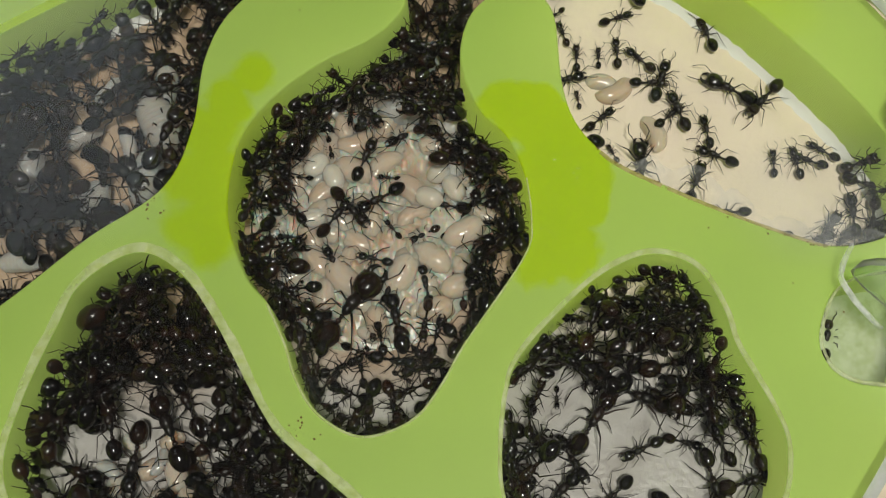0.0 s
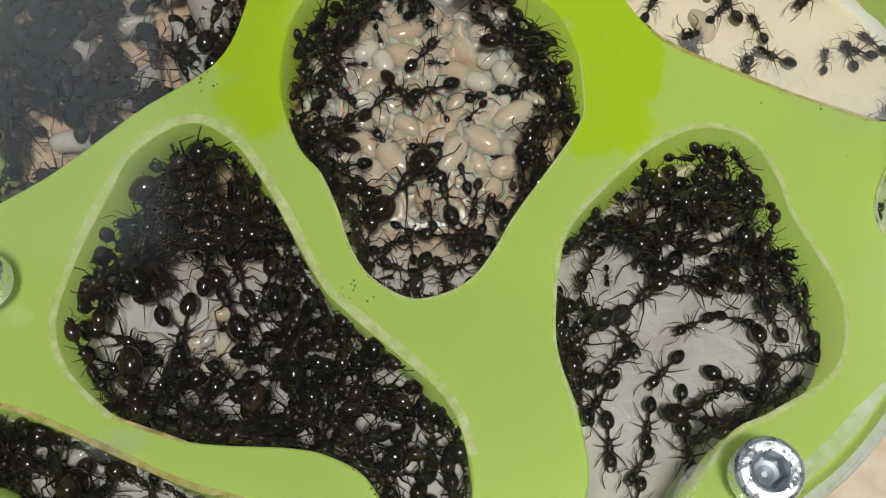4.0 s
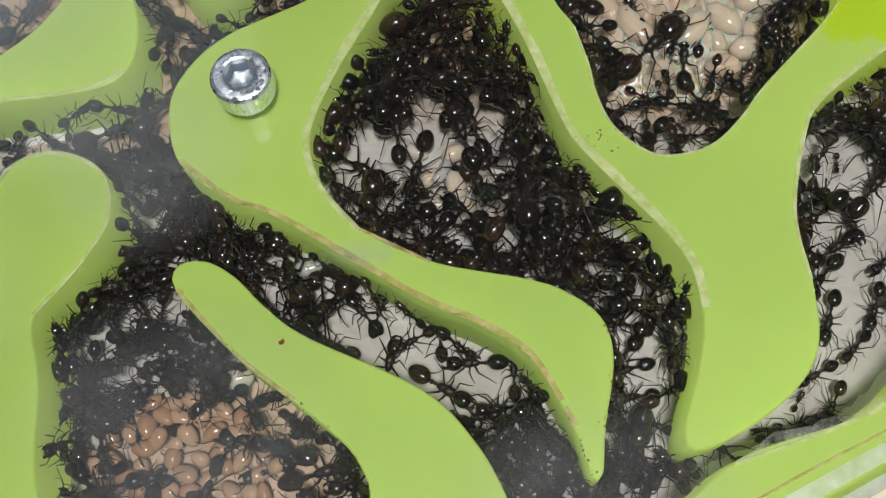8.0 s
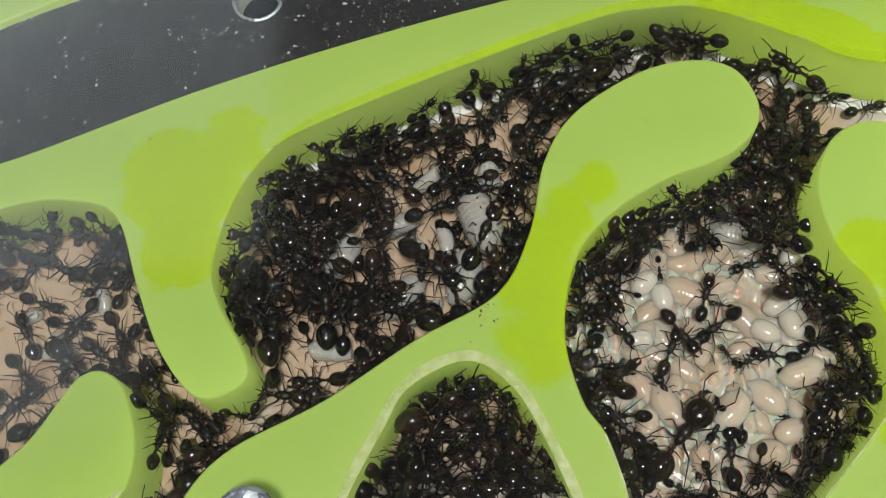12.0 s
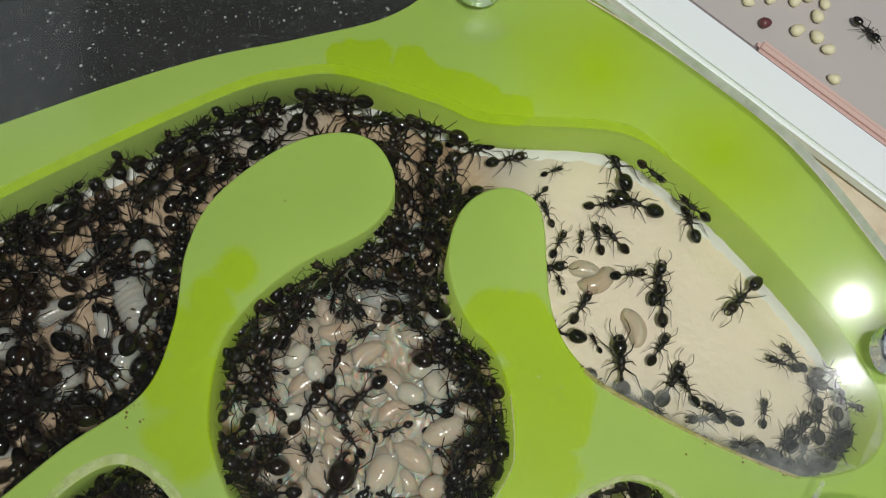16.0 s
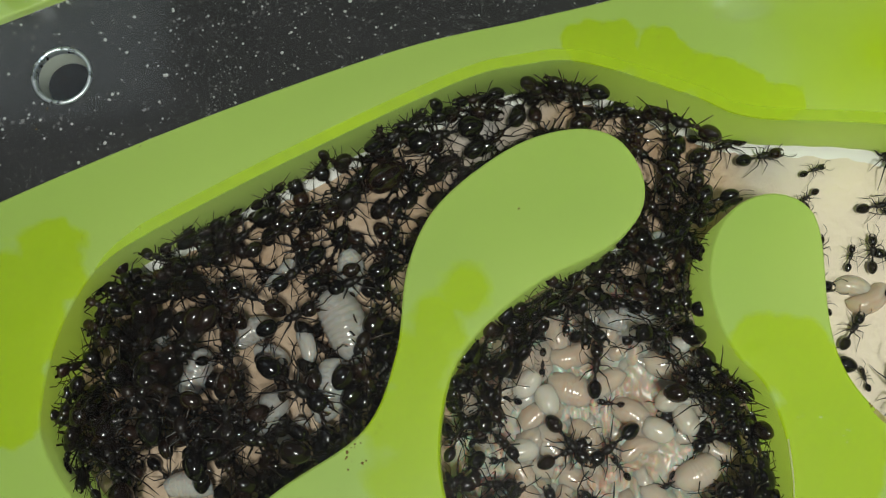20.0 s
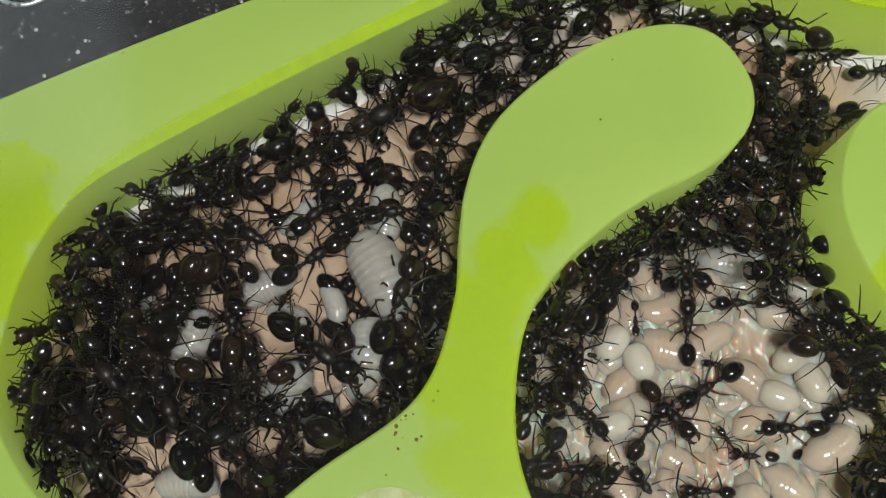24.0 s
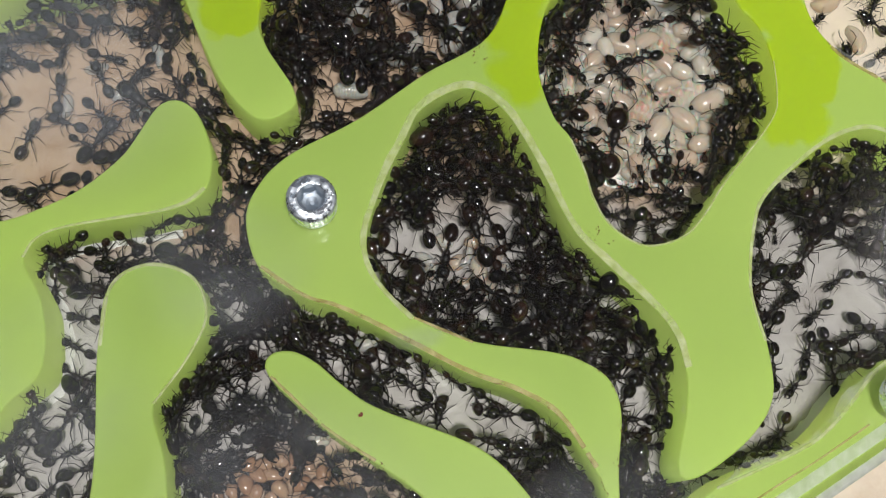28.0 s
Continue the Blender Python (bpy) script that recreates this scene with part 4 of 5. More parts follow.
    for x, y, turn, k in ((-15.5, -36.5, 30, 2), (-12.2, -37.8, 100, 0), (-9.5, -35.6, 60, 2), (-17.0, -33.0, 150, 3), (-12.6, -33.2, 20, 2), (-8.2, -38.6, 80, 3), (-14.4, -40.0, 0, 2), (-19.5, -37.6, 70, 2), (-5.6, -41.0, 45, 0), (-10.8, -40.6, 130, 2)):
        lay(kinds[k], "pupa" if k == 3 else "larva", x, y, ZFLOOR - 0.3 * MM, turn, 5, 0.9, "pale smooth ant pupa among the ants" if k == 3 else "creamy ringed ant larva among the ants", "pupa" if k == 3 else "larva", "brood in the dark chamber")
    for x, y, turn in ((-37.5, -62, 20), (27.5, 2.5, 20)):
        if inside(x, y):
            lay(kinds[3], "pupa", x, y, ZFLOOR + 1.2 * MM, turn, 5, 1.1, "pale smooth ant pupa among the ants", "pupa", "loose pupae")
    seeds = [seed_mesh("seed", 2.9, 2.1), seed_mesh("seed", 2.5, 2.0), seed_mesh("seed", 3.2, 2.0)]
    heap = []
    tries = 0
    while len(heap) < 70 and tries < 4000:
        tries += 1
        a, r = rnd.uniform(0, 2 * math.pi), 11 * math.sqrt(rnd.random())
        x, y = -43 + 1.0 * r * math.cos(a), -73.0 + 0.8 * r * math.sin(a)
        if inside(x, y) and from_wall(x, y) > 2.2 and all(math.hypot(x - p, y - q) > 1.8 for p, q in heap):
            heap.append((x, y))
            lay(seeds[len(heap) % 3], "seed", x, y, ZFLOOR + rnd.uniform(0, 0.9) * MM, rnd.uniform(0, 360), rnd.gauss(0, 20), rnd.uniform(0.85, 1.1), "husked orange-tan seed in a heap", "seed", "seeds in the granary")


lay_brood()


def brood_bed():
    """A lumpy bed of eggs and tiny larvae that fills the gaps of the pile."""
    rnd = random.Random(77)
    waves = [(rnd.uniform(1.2, 3.4), rnd.uniform(0, 2 * math.pi), rnd.uniform(0, 6.3)) for _ in range(14)]
    step, at, v, f = 0.35, {}, [], []
    for i in range(-4, 110):
        for j in range(-90, 40):
            x, y = i * step, j * step
            up = 1.5 - math.hypot(x - 14.5, (y + 7) / 1.12) / 11.5
            if up < 0 or not inside(x, y) or from_wall(x, y) < 0.7:
                continue
            lump = sum(math.sin(k * (x * math.cos(a) + y * math.sin(a)) + q) for k, a, q in waves) / 14
            at[i, j] = len(v)
            v.append((x * MM, y * MM, ZFLOOR + (min(1.0, up * 2) * (1.75 + 2.4 * abs(lump)) - 0.1) * MM))
    for (i, j), k in at.items():
        if (i + 1, j) in at and (i + 1, j + 1) in at and (i, j + 1) in at:
            f.append((k, at[i + 1, j], at[i + 1, j + 1], at[i, j + 1]))
    bed = new("brood_bed", mesh_from("brood_bed", v, f, BED, True))
    tagged(bed, "glistening peach-cream bed of eggs and tiny larvae", "brood", kind="stuff")


def bed_flesh():
    m = material("egg_bed", (0.52, 0.42, 0.33), 0.3, Subsurface_Weight=0.9, Subsurface_Scale=0.003)
    n = Nodes(m)
    n.link(n.ramp(n.noise(260, 4), ((0.36, (0.47, 0.34, 0.25)), (0.5, (0.55, 0.44, 0.35)), (0.66, (0.60, 0.52, 0.45)))), n.bsdf.inputs["Base Color"])
    n.bump(n.noise(1300, 3), 0.1, 0.0002)
    return m


BED = bed_flesh()
brood_bed()


def ribbon(name, line, wide, rise, z, mat, seed, gaps=0.0):
    """A ragged strip that follows a line of the plan on a flat face."""
    r = random.Random(seed)
    way = np.gradient(line, axis=0)
    way /= np.linalg.norm(way, axis=1)[:, None]
    out = np.stack([-way[:, 1], way[:, 0]], 1)
    v, f = [], []
    w = 0.6
    steady = seed == 8
    for i, (p, o) in enumerate(zip(line, out)):
        w = min(1.0, max(0.45, w + r.uniform(-0.09, 0.09))) if rise else min(1.0, max(0.25, 0.62 + 0.26 * math.sin(0.21 * i + seed) + 0.16 * math.sin(0.67 * i) + r.uniform(-0.08, 0.08)))
        w = 0.8 if steady else w
        for d, h in ((0.02, 0), (0.1 + 0.3 * wide * w * (1 if rise else min(1, i / 9, (len(line) - 1 - i) / 9)), rise), (0.12 + wide * w * (1 if rise else min(1, i / 9, (len(line) - 1 - i) / 9)), 0)):
            v.append((*(p + o * d) * MM, z + h * MM))
    for i in range(len(line) - 1):
        if r.random() < gaps:
            continue
        for k in (0, 1):
            f.append((3 * i + k, 3 * i + k + 1, 3 * i + k + 4, 3 * i + k + 3))
    return mesh_from(name, v, f, mat, True)


def misted():
    m = bpy.data.materials.new("condensation")
    m.use_nodes = True
    n = Nodes(m)
    n.bsdf.inputs["Base Color"].default_value = (0.7, 0.72, 0.72, 1)
    clear, mixed = n.add("ShaderNodeBsdfTransparent"), n.add("ShaderNodeMixShader")
    n.link(n.grey(n.noise(220, 5, 0.65), 0.36, 0.75, 0.0, 0.36), mixed.inputs[0])
    n.link(clear.outputs[0], mixed.inputs[1]), n.link(n.bsdf.outputs[0], mixed.inputs[2])
    n.link(mixed.outputs[0], n.out.inputs[0])
    return m


FOG = misted()


def painted_haze():
    """A faint, patchy reflection haze put into the colour, thinning out towards the rim of its patch."""
    m = bpy.data.materials.new("painted_haze")
    m.use_nodes = True
    n = Nodes(m)
    n.bsdf.inputs["Base Color"].default_value = (0.66, 0.70, 0.78, 1)
    n.bsdf.inputs["Roughness"].default_value = 0.6
    at, flat, far = n.add("ShaderNodeTexCoord"), n.add("ShaderNodeVectorMath"), n.add("ShaderNodeVectorMath")
    flat.operation, far.operation = "MULTIPLY", "DISTANCE"
    flat.inputs[1].default_value, far.inputs[1].default_value = (1, 1, 0), (0.5, 0.5, 0)
    n.link(at.outputs["Generated"], flat.inputs[0]), n.link(flat.outputs[0], far.inputs[0])
    fade, both = n.add("ShaderNodeMapRange"), n.add("ShaderNodeMath")
    fade.inputs[1].default_value, fade.inputs[2].default_value, fade.inputs[3].default_value, fade.inputs[4].default_value = 0.25, 0.49, 1.0, 0.0
    both.operation = "MULTIPLY"
    n.link(far.outputs["Value"], fade.inputs[0]), n.link(fade.outputs[0], both.inputs[0])
    n.link(n.grey(n.noise(70, 4, 0.6), 0.35, 0.65, 0.03, 0.11), both.inputs[1])
    clear, mixed = n.add("ShaderNodeBsdfTransparent"), n.add("ShaderNodeMixShader")
    n.link(both.outputs[0], mixed.inputs[0])
    n.link(clear.outputs[0], mixed.inputs[1]), n.link(n.bsdf.outputs[0], mixed.inputs[2])
    n.link(mixed.outputs[0], n.out.inputs[0])
    return m


HAZE_VEIL = painted_haze()


def see_through(name, a, b, low, high, scale):
    """A broken, partly clear smear."""
    m = material(name, a, 0.5)
    n = Nodes(m)
    n.link(n.mix(n.grey(n.noise(600, 5), 0.35, 0.6), a, b), n.bsdf.inputs["Base Color"])
    clear, mixed = n.add("ShaderNodeBsdfTransparent"), n.add("ShaderNodeMixShader")
    n.link(n.grey(n.noise(scale, 5, 0.65), 0.35, 0.65, low, high), mixed.inputs[0])
    n.link(clear.outputs[0], mixed.inputs[1]), n.link(n.bsdf.outputs[0], mixed.inputs[2])
    n.link(mixed.outputs[0], n.out.inputs[0])
    return m


BEAD = see_through("dried_sealant", (0.50, 0.57, 0.20), (0.66, 0.70, 0.42), 0.3, 0.8, 240)
FILM = see_through("contact_film", (0.46, 0.66, 0.003), (0.50, 0.71, 0.004), 0.45, 0.7, 60)
GRIME = see_through("edge_grime", (0.38, 0.30, 0.07), (0.52, 0.45, 0.19), 0.45, 0.9, 300)


def add_fittings():
    for points, wide in ((GRANARY_WALL[1:-4], 1.15), (EAST_WALL[2:-1], 0.6), (WEST_WALL[1:8], 0.45), (WEST_WALL[14:18], 0.5), (BROOD_WALL[6:18], 0.2)):
        ob = new("sealant_line", ribbon("sealant_line", smooth_loop(points, 0.7, False)[::-1] if wide < 0 else smooth_loop(points, 0.7, False), wide, 0.07, ZTOP + 0.00005, BEAD, 3, 0.0))
        ob.parent = NEST
        tagged(ob, "whitish dried sealant line along the chamber edge")
    ob = new("contact_film", ribbon("contact_film", smooth_loop(UPPER_WALL[6:], 0.7, False), 1.5, 0.0, ZTOP + 0.00003, FILM, 8))
    ob.parent = NEST
    tagged(ob, "wet-looking film under the cover")
    for points, wide in ((SEED_WALL[5:10], -4.2), (SEED_WALL[3:6], -2.6), (EAST_WALL[-5:-1], -1.6)):
        ob = new("condensation", ribbon("condensation", smooth_loop(points, 0.6, False), wide, 0.0, ZTOP + 0.00012, FOG, 31))
        ob.parent = NEST
        tagged(ob, "misty condensation under the cover")
    # bluish cover reflections painted as pale sheets; also seed-chamber condensation and haze over scuffs
    for x, y, wide, deep in ((-71, -8, 23, 21), (-50, -38, 15, 13), (-42, -70, 21, 17), (-74, -54, 17, 20), (4, -76, 17, 11), (69, -17, 13, 10), (-22.5, -49.5, 5, 2.2), (-21.5, -49.2, 3, 1.5), (38, 38.5, 4, 2)):
        rim = [(math.cos(0.1963 * k) * wide * MM, math.sin(0.1963 * k) * deep * MM, 0) for k in range(32)]
        ob = new("haze_patch", mesh_from("haze_patch", rim, [tuple(range(32))], HAZE_VEIL))
        ob.matrix_basis = pose(x * MM, y * MM, ZTOP + 0.00016)
        ob.parent = NEST
        tagged(ob, "faint milky haze painted under the cover")
    # brownish dirt caught along the edges
    for points, wide in ((BOSS_WALL[2:9], 0.62), (SEED_WALL[6:10], 0.45), (GRANARY_WALL[:2], 0.4), (FINGER_WALL[9:12], 0.4)):
        ob = new("dirt_line", ribbon("dirt_line", smooth_loop(points, 0.7, False), wide, 0.03, ZTOP + 0.00004, GRIME, 17, 0.02))
        ob.parent = NEST
        tagged(ob, "orange-brown dirt line along the chamber edge")
    # white plaster that creeps up the foot of the outer wall
    for points in (UPPER_WALL[6:] + SEED_WALL[:8], WEST_WALL[9:17], TONGUE_WALL[:3], EAST_WALL[-8:]):
        line = smooth_loop(points, 0.8, False)
        way = np.gradient(line, axis=0)
        way /= np.linalg.norm(way, axis=1)[:, None]
        inn = np.stack([-way[:, 1], way[:, 0]], 1) * (1 if AREA > 0 else -1)
        r = random.Random(len(points))
        v, f = [], []
        for p, o in zip(line, inn):
            w = r.uniform(1.0, 1.5)
            for d, h in ((-0.1, 0.9 * w), (0.2, 0.6 * w), (0.5, 0.25 * w), (0.9 * w, -0.05)):
                v.append((*(p + o * d) * MM, ZFLOOR + h * MM))
        for i in range(len(line) - 1):
            for k in range(3):
                f.append((4 * i + k, 4 * i + k + 1, 4 * i + k + 5, 4 * i + k + 4))
        ob = new("plaster_fillet", mesh_from("plaster_fillet", v, f, WHITE_PLASTER, True))
        ob.parent = NEST
        tagged(ob, "white plaster along the foot of the wall")
    # the cover's bevelled rim
    ob = new("cover_rim", ribbon("cover_rim", np.vstack([OUTLINE, OUTLINE[:1]]), 1.5, 0.0, ZCOVER + 0.00004, RIM, 8))
    ob.parent = NEST
    tagged(ob, "greyish bevelled rim of the clear cover")
    # clear edge steps and their reflections near the south-east rim, painted as one pale strip
    ob = new("rim_strip", ribbon("rim_strip", smooth_loop(((10, -84), (22.6, -77.6), (32.6, -72.4), (44.6, -66), (55, -59.8), (62, -53.2)), 0.8, False), 2.0, 0.0, ZTOP + 0.00006, STRIP, 8))
    ob.parent = NEST
    tagged(ob, "pale strip of painted edge reflections by the rim")
    ob = new("rim_line", ribbon("rim_line", smooth_loop(((8, -82.4), (22.6, -74.6), (32.6, -69.6), (40, -65.6)), 0.8, False), 0.3, 0.04, ZTOP + 0.00006, GRIME, 9))
    ob.parent = NEST
    tagged(ob, "thin tan line by the rim")
    # tube socket in the black plate: a bright rim and a paler sleeve
    for name, profile, mat, label in (
        ("socket_rim", ((3.5, ZTOP - 0.0013), (3.48, ZTOP - 0.0011), (3.35, ZTOP - 0.001), (3.1, ZTOP - 0.001), (3.0, ZTOP - 0.0012), (2.98, ZTOP - 0.0020)), STEEL, "shiny metal rim of the inlet hole"),
        ("socket_sleeve", ((2.98, ZTOP - 0.0020), (2.96, ZTOP - 0.0026), (2.96, ZFLOOR + 0.0045)), SLEEVE, "pale greyish-green sleeve of the inlet hole"),
    ):
        bm = bmesh.new()
        rings = [[bm.verts.new((r_ * MM * math.cos(2 * math.pi * k / 40), r_ * MM * math.sin(2 * math.pi * k / 40), z)) for k in range(40)] for r_, z in profile]
        for a, b in zip(rings, rings[1:]):
            for k in range(40):
                bm.faces.new((a[k], a[(k + 1) % 40], b[(k + 1) % 40], b[k]))
        ring = part(name, bm, mat, NEST, label, True)
        ring.location = (-40.3 * MM, 39.4 * MM, 0)
    # a black disc partway down the sleeve stands for the hole's inner shade
    bm = bmesh.new()
    bmesh.ops.create_circle(bm, cap_ends=True, segments=24, radius=2.7 * MM)
    pit = part("socket_pit", bm, PIT_SHADE, NEST, "black disc standing for the shade in the inlet hole")
    pit.location = (-40.3 * MM, 39.4 * MM, ZFLOOR + 0.0062)
    # clear connector on the cover by the side port
    root = tagged(new("tube_connector"), "clear plastic tube connector on the nest's side port", "connector")
    body = smooth_loop(((69.2, -27.6), (78, -29), (86, -36), (84, -43), (76, -37)), 1.5)
    ob = new("body", sheet("body", [body], ZCOVER + 0.00005, ZCOVER + 0.003, FROSTED, 0.0004))
    ob.parent = root
    ob = new("edge_bead", ribbon("edge_bead", smooth_loop(((70.2, -24.2), (67.8, -27.6), (68.6, -31.2), (70.7, -34.9)), 0.6, False), 0.7, 0.5, ZCOVER + 0.00006, HAZY, 5))
    ob.parent = root
    tagged(ob, "whitish edge of the clear connector")
    ob = new("port_rim", ribbon("port_rim", PORT[2:-3], 0.35, 0.1, ZTOP + 0.00005, BEAD, 6))
    ob.parent = NEST
    ob = new("port_floor", sheet("port_floor", [PORT], ZFLOOR + 0.0001, ZFLOOR + 0.0012, PORT_FLOOR))
    ob.parent = NEST
    tagged(ob, "greyish-green floor of the side port")
    set_ant(stand(69.0, -33.0, 70, 0.9), "worker", 2)
    set_ant(stand(67.2, -36.4, 40, 0.7), "minor", 2)
    set_ant(stand(71.5, -38.6, -10, 0.7), "minor", 1)


RIM = see_through("cover_bevel", (0.50, 0.53, 0.52), (0.62, 0.64, 0.66), 0.45, 0.7, 90)
STRIP = see_through("pale_edge_reflection", (0.56, 0.66, 0.46), (0.74, 0.80, 0.72), 0.3, 0.75, 90)
PORT_FLOOR = see_through("port_floor", (0.36, 0.42, 0.22), (0.50, 0.56, 0.40), 0.9, 1.0, 200)
SLEEVE = material("pale_sleeve", (0.66, 0.71, 0.60), 0.4)
PIT_SHADE = material("pit_shade", (0.004, 0.003, 0.0025), 1.0, Specular_IOR_Level=0.0)
HAZY = see_through("hazy_plastic", (0.7, 0.74, 0.74), (0.86, 0.88, 0.9), 0.15, 0.7, 300)
FROSTED = clear_sheet("frosted_clear", (0.80, 0.86, 0.74), 1.5, 0.3)
add_fittings()


DUST = material("grey_white_dust", (0.50, 0.52, 0.52), 0.8)
RUST = material("red_brown_crumb", (0.20, 0.02, 0.008), 0.6)


def add_specks():
    """Fine dirt on the acrylic and dust on the black plate."""
    rnd = random.Random(21)

    def crumbs(name, spots, mat, label):
        v, f = [], []
        for x, y, z, s in spots:
            k = len(v)
            spin = rnd.uniform(0, 1.57)
            for q in range(5):
                r_ = s * rnd.uniform(0.6, 1.0) * MM
                v.append((x * MM + r_ * math.cos(spin + 1.2566 * q), y * MM + r_ * math.sin(spin + 1.2566 * q), z))
            v.append((x * MM, y * MM, z + 0.6 * s * MM))
            f += [(k + q, k + (q + 1) % 5, k + 5) for q in range(5)]
        ob = tagged(new(name, mesh_from(name, v, f, mat)), label, "dirt", kind="stuff")

    red = [(-31.0 + rnd.gauss(0, 0.22), -59.7 + rnd.gauss(0, 0.14), ZTOP + 0.00004, 0.22) for _ in range(7)]
    crumbs("red_crumb", red, RUST, "small red-brown crumb on the green acrylic")
    scuffs = [(-22.5 + rnd.gauss(0, 1.9), -49.5 + rnd.gauss(0, 0.9), ZTOP + 0.00004, rnd.uniform(0.03, 0.08)) for _ in range(60)]
    for x, y, n, spread in ((75.6, 8.1, 10, 0.5), (36.4, -7.3, 5, 0.3), (38.6, -7.7, 5, 0.3), (40.6, -9.8, 7, 0.4), (36.1, -16.4, 4, 0.4), (24.4, -48.2, 9, 0.5), (13.8, -61.8, 4, 0.2), (38, 38.5, 14, 1.6), (32.5, 40.5, 10, 1.0)):
        scuffs += [(x + rnd.gauss(0, spread), y + rnd.gauss(0, spread), ZTOP + 0.00004, rnd.uniform(0.03, 0.1)) for _ in range(n)]
    crumbs("white_scuffs", scuffs, WHITE_PLASTER, "whitish scuffs on the green acrylic")
    spots = []
    for line, n, spread in ((smooth_loop(BOSS_WALL[2:10], 0.5, False), 420, 0.26), (smooth_loop(SEED_WALL[6:10], 0.4, False), 200, 0.3), (smooth_loop(FINGER_WALL[9:13], 0.5, False), 150, 0.35), (smooth_loop(BOSS_WALL[11:15], 0.5, False), 60, 0.3)):
        for _ in range(n):
            p = line[rnd.randrange(len(line))]
            spots.append((p[0] + rnd.gauss(0, spread), p[1] + rnd.gauss(0, spread), ZTOP + 0.00003, 0.035 + 0.17 * rnd.random() ** 3))
    for x, y, n, spread in ((-11, -5.5, 26, 1.6), (4.5, -36.5, 16, 1.0), (16, 19, 5, 4), (-36, 26, 8, 10), (30, 37, 10, 14), (-30, -53, 3, 1), (60, -25, 12, 8)):
        for _ in range(n):
            spots.append((x + rnd.gauss(0, spread), y + rnd.gauss(0, spread), ZTOP + 0.00003, rnd.uniform(0.06, 0.2)))
    spots = [s for s in spots if not inside(s[0], s[1])]
    crumbs("dirt_specks", spots, DIRT, "fine brown dirt specks on the green acrylic")
    dust = []
    lo, hi = LENS.min(0), LENS.max(0)
    a, b = LENS, np.roll(LENS, -1, 0)
    while len(dust) < 5600:
        x, y = rnd.uniform(lo[0], hi[0]), rnd.uniform(lo[1], hi[1])
        at = a[:, 0] + (y - a[:, 1]) / np.where(b[:, 1] == a[:, 1], 1e-9, b[:, 1] - a[:, 1]) * (b[:, 0] - a[:, 0])
        if np.sum(((a[:, 1] > y) != (b[:, 1] > y)) & (x < at)) % 2 and math.hypot(x + 40.3, y - 39.4) > 3.6:
            dust.append((x, y, ZTOP - 0.00118, 0.025 + 0.24 * rnd.random() ** 22 + 0.05 * rnd.random() ** 2))
    for _ in range(700):
        p = LENS[rnd.randrange(len(LENS))]
        dust.append((p[0] + rnd.gauss(0, 0.22), p[1] + rnd.gauss(0, 0.22), ZTOP - 0.0011, rnd.uniform(0.05, 0.26)))
    crumbs("dust_grains", dust, DUST, "white dust grains on the black plate")


add_specks()


def build_tray():
    """The foraging tray beside the nest, with seeds and two ants in it."""
    tray = tagged(new("foraging_tray"), "white plastic foraging tray with scattered seeds beside the nest", "tray")
    turn = pose(0.0820, 0.0242, 0, 0, 0, -46)
    tray.matrix_basis = turn

    def slab(x0, x1, y0, y1, z0, z1, name, mat):
        bm = bmesh.new()
        bmesh.ops.create_cube(bm, size=1)
        bmesh.ops.scale(bm, vec=((x1 - x0) * MM, (y1 - y0) * MM, (z1 - z0) * MM), verts=bm.verts)
        bmesh.ops.translate(bm, vec=((x0 + x1) / 2 * MM, (y0 + y1) / 2 * MM, (z0 + z1) / 2 * MM), verts=bm.verts)
        bmesh.ops.bevel(bm, geom=list(bm.edges), offset=0.7 * MM, segments=3, affect="EDGES")
        part(name, bm, mat, tray)

    slab(-120, 120, 0, 7.0, 0.2, 3.4, "side", WHITE_PLASTIC)
    slab(-120, 120, 154.5, 160, 0.2, 3.4, "side", WHITE_PLASTIC)
    slab(-120, -114.5, 7.1, 154.4, 0.2, 3.4, "side", WHITE_PLASTIC)
    slab(114.5, 120, 7.1, 154.4, 0.2, 3.4, "side", WHITE_PLASTIC)
    slab(-114.4, 114.4, 7.1, 154.4, 0.2, 2.0, "bottom", GREY_TRAY)
    slab(-11.6, 16, 7.1, 9.2, 2.05, 2.9, "inner_ledge", PINK)
    rnd = random.Random(4)
    pale = seed_mesh("seed", 2.6, 2.1)
    pale.materials.clear()
    pale.materials.append(PALE_SEED)
    red = seed_mesh("seed", 2.6, 2.2)
    red.materials.clear()
    red.materials.append(RED_SEED)
    # local spots of the seeds by the ledge, then a loose scatter further in
    spots = [(-8.2, 13.8), (-7.2, 17.6), (-3.0, 14.2), (-12.6, 11.6), (0.3, 10.9), (-14.2, 15.4), (-12.0, 18.4), (-5.4, 14.8), (-16.5, 12.8), (-10.4, 21.0)]
    spots += [(-24 + rnd.gauss(0, 9), 24 + rnd.gauss(0, 5)) for _ in range(24)]
    for n, (x, y) in enumerate(spots):
        if y < 9:
            y = 10 + rnd.random() * 4
        at = turn @ Vector((x * MM, y * MM, 2.03 * MM))
        ob = lay(red if n % 9 == 3 else pale, "seed", at.x / MM, at.y / MM, at.z, rnd.uniform(0, 360), 0, rnd.uniform(0.7, 1.0), "dark red seed on the tray" if n % 9 == 3 else "pale yellowish seed on the tray", "seed", "seeds in the tray")
    for x, y, h in ((-0.6, 20.4, -52), (-18, 30, 20)):
        at = turn @ Vector((x * MM, y * MM, 0))
        set_ant(stand(at.x / MM, at.y / MM, h, 0.8, 2.3 * MM), "worker", 1)


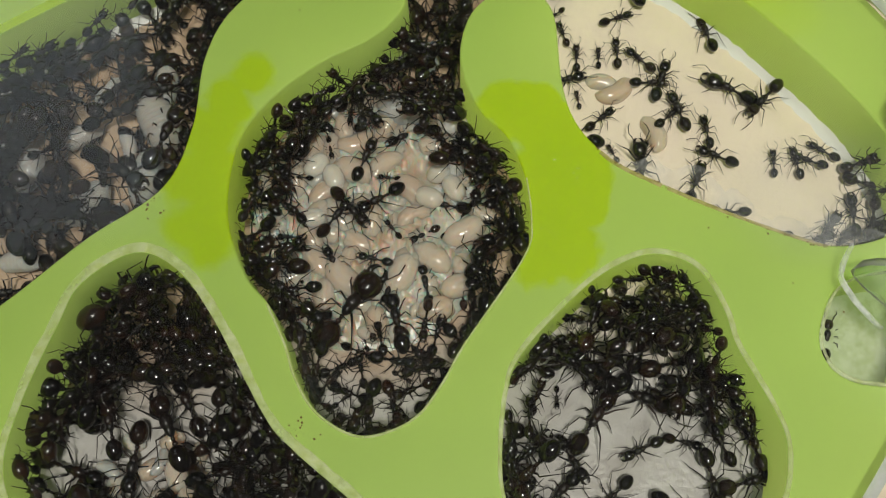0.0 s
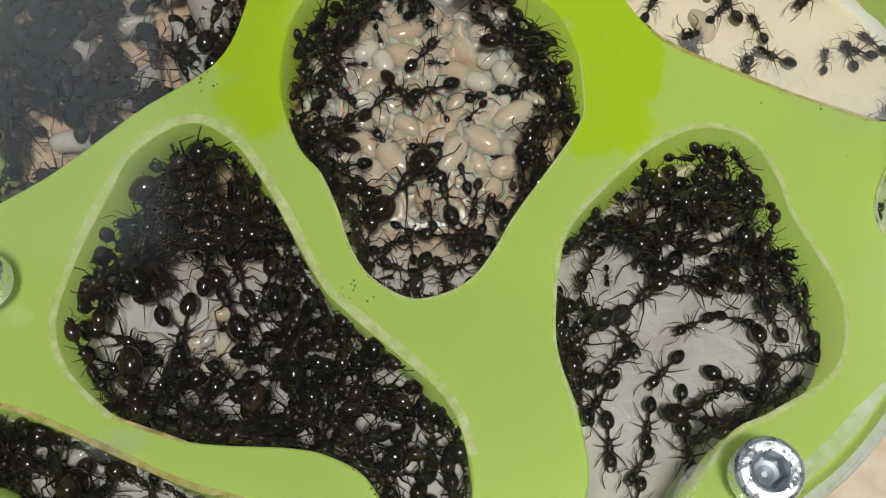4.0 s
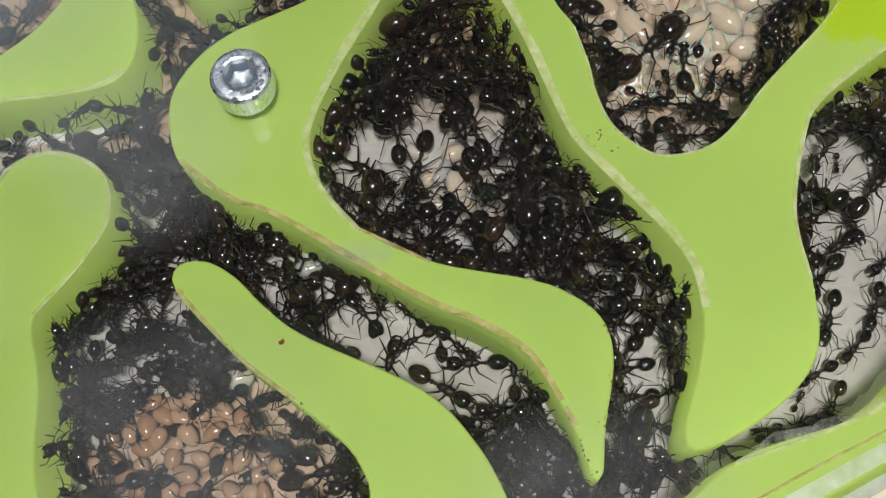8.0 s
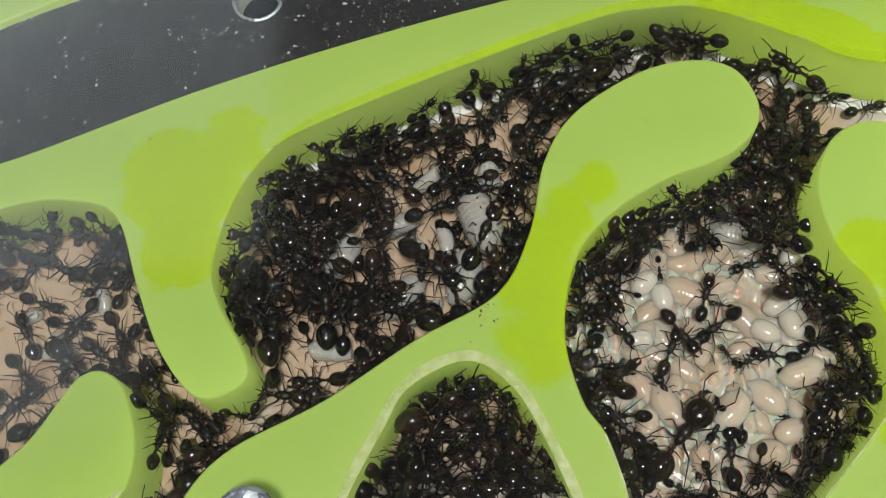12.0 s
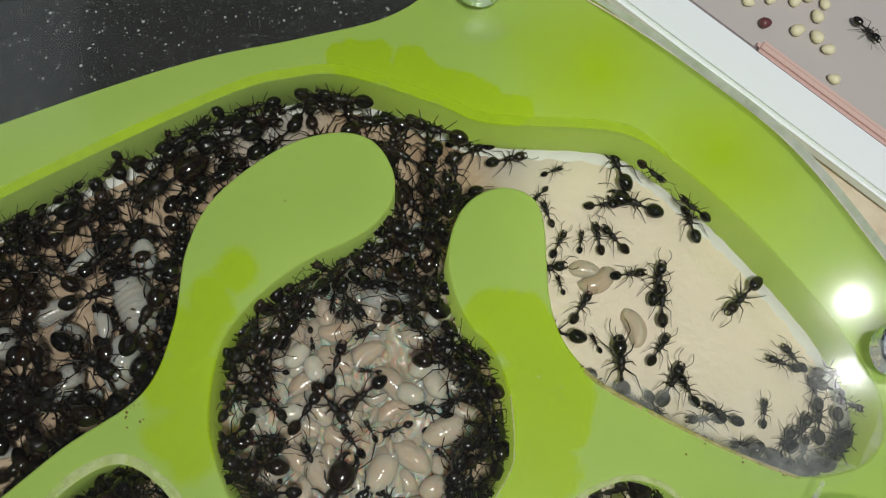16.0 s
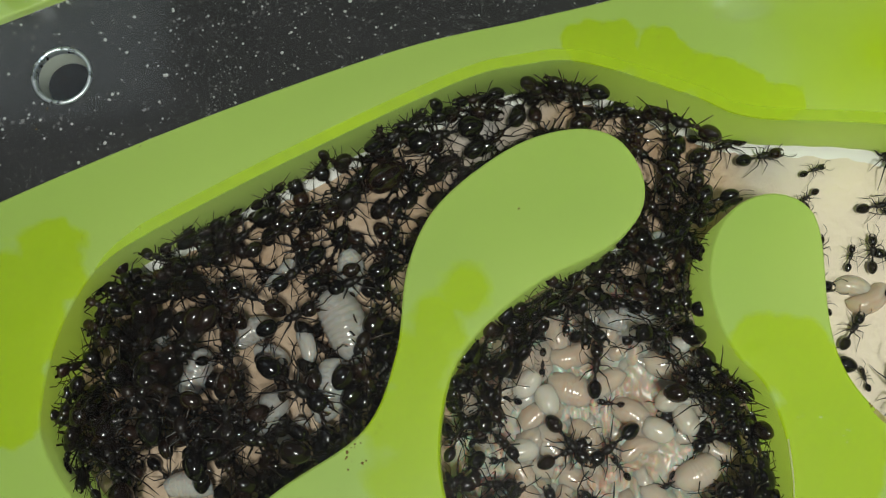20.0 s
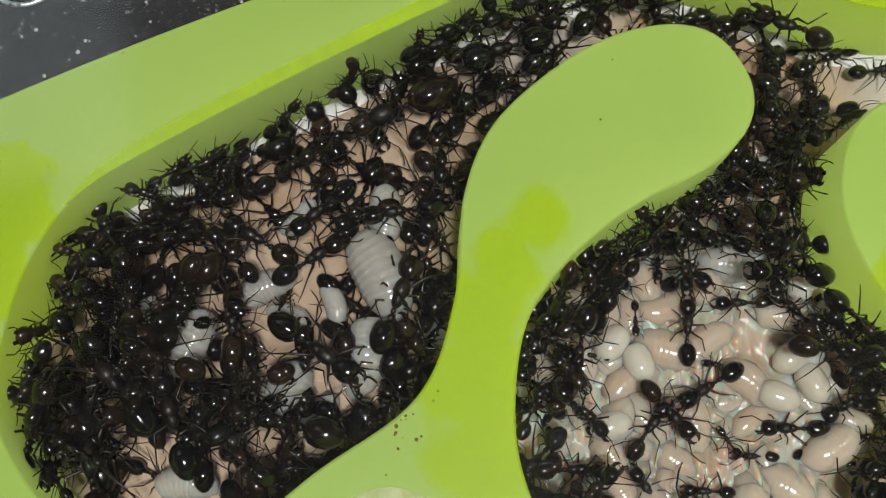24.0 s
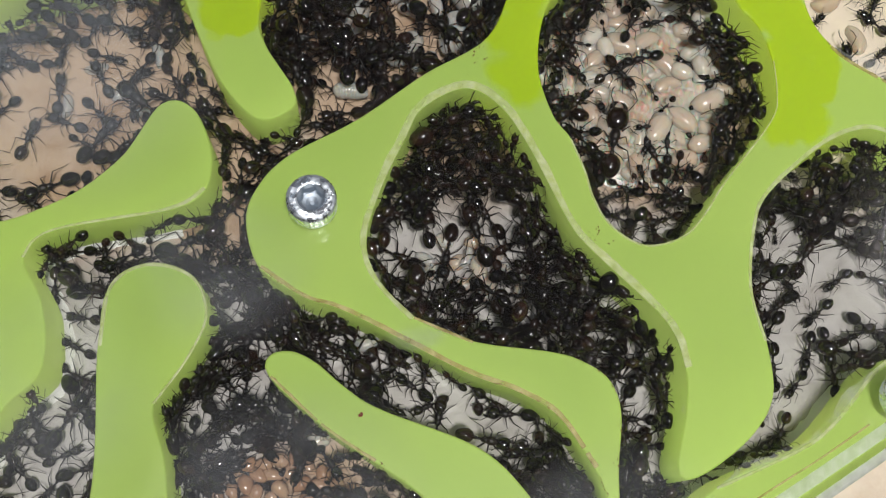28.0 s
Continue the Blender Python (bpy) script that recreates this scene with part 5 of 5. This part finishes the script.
GREY_TRAY = material("grey_tray_bottom", (0.50, 0.46, 0.46), 0.5)
PINK = material("pinkish_ledge", (0.66, 0.46, 0.43), 0.5)
PALE_SEED = material("pale_seed", (0.78, 0.72, 0.52), 0.45)
RED_SEED = material("red_seed", (0.13, 0.04, 0.05), 0.4)
build_tray()


# ---- what moves ----
def motions():
    rnd = random.Random(9)
    walk(SOLDIER, [(t, pose(x * MM, y * MM, ZFLOOR + 1.5 * MM, 0, 0, h)) for t, x, y, h in ((0, 10.3, -21.2, 44), (2.5, 10.9, -21.2, 42), (5, 11.0, -20.8, 44), (8, 11.8, -20.4, 44), (11, 11.1, -20.8, 47), (14, 10.8, -20.4, 55), (17, 10.6, -20.4, 58), (20.5, 10.6, -20.6, 62), (23, 10.8, -21.6, 68), (25, 11.0, -22.2, 74), (26.5, 9.4, -20.0, 76), (28, 10.2, -19.6, 75))])
    walk(QUEEN, [(t, pose(x * MM, y * MM, ZFLOOR + 2.6 * MM, 0, 0, h)) for t, x, y, h in ((0, 3.5, 27.5, 205), (11.5, 2.0, 28.0, 205), (14, -1.0, 26.6, 206), (17, -7.4, 23.4, 207), (20, -8.0, 23.2, 208), (23, -8.8, 24.0, 204), (25, -6.4, 23.8, 196), (28, -6.0, 23.8, 196))])
    for n, (ob, x, y, heading, size, z) in enumerate(KEPT_ANTS):
        reach = 0.9 if size > 1.1 else 2.0
        rows, a, b, h, t = [], x, y, heading, 0.0
        if x > 42 and y > -24:
            reach = 0.6
        if (x, y) in SEED_STARTS:
            # some of the seed chamber's ants walk up to their later spots
            a, b = SEED_STARTS[x, y]
            rows += [(c, pose((a + rnd.gauss(0, 0.3)) * MM, (b + rnd.gauss(0, 0.3)) * MM, z, 0, 0, h + rnd.gauss(0, 9))) for c in (0.0, 1.3, 2.6)]
            a, b, t = x, y, rnd.uniform(9.0, 12.5)
        while t < 28.0:
            rows.append((t, pose(a * MM, b * MM, z, 0, 0, h)))
            t += rnd.uniform(1.2, 2.6)
            if rnd.random() < 0.7:
                na, nb = x + rnd.uniform(-reach, reach), y + rnd.uniform(-reach, reach)
                if inside(na, nb) and from_wall(na, nb) > 1.5:
                    a, b = na, nb
                h = heading + rnd.gauss(0, 16 if size < 1.1 else 6)
        rows.append((28.0, pose(a * MM, b * MM, z, 0, 0, h)))
        walk(ob, rows)
        legs = [c for c in ob.children if c.name.startswith("leg")]
        if n % 3 == 0:
            for k, leg in enumerate(legs):
                at = leg.location.copy()
                walk(leg, [(s, pose(*at, 0, 0, 0 if s in (0, 28.0) else rnd.gauss(0, 9))) for s in (0, 3.0, 5.5, 8.0, 10.5, 13.0, 15.5, 18.0, 20.5, 23.0, 25.5, 28.0)])
    # ants that hold on to the walls sway a little; two come along the wall into the seed chamber
    for ob, (x, y, high, heading, size, caste) in zip(WALL_ANTS, KEPT_WALL):
        rows = []
        if 50 < x < 70:
            rows = [(t, cling(by_wall(*at), high, heading, size)) for t, at in ((0, (38.0, 25.0)), (5.0, (39.0, 24.9)), (8.0, (46.0, 24.0)), (10.5, (53.0, 22.4)))]
        for t in (12.0, 14.5, 17.0, 19.5, 22.0, 25.0, 28.0) if rows else (0, 3.0, 6.5, 9.0, 12.0, 15.0, 18.0, 21.0, 24.5, 28.0):
            rows.append((t, cling(by_wall(x, y), high, heading, size) @ pose(0, 0, 0, 0, 0, rnd.gauss(0, 5))))
        walk(ob, rows)
    # the rest shuffle on the spot
    for ob, m in WANDERERS:
        rows, t, at, turn = [], 0.0, (0.0, 0.0), 0.0
        while t < 28.0:
            rows.append((t, Matrix.Translation((at[0] * MM, at[1] * MM, 0)) @ m @ pose(0, 0, 0, 0, 0, turn)))
            t += rnd.uniform(1.0, 2.8)
            if rnd.random() < 0.75:
                at, turn = (rnd.gauss(0, 0.35), rnd.gauss(0, 0.35)), rnd.gauss(0, 9)
        rows.append((28.0, Matrix.Translation((at[0] * MM, at[1] * MM, 0)) @ m @ pose(0, 0, 0, 0, 0, turn)))
        walk(ob, rows)


motions()
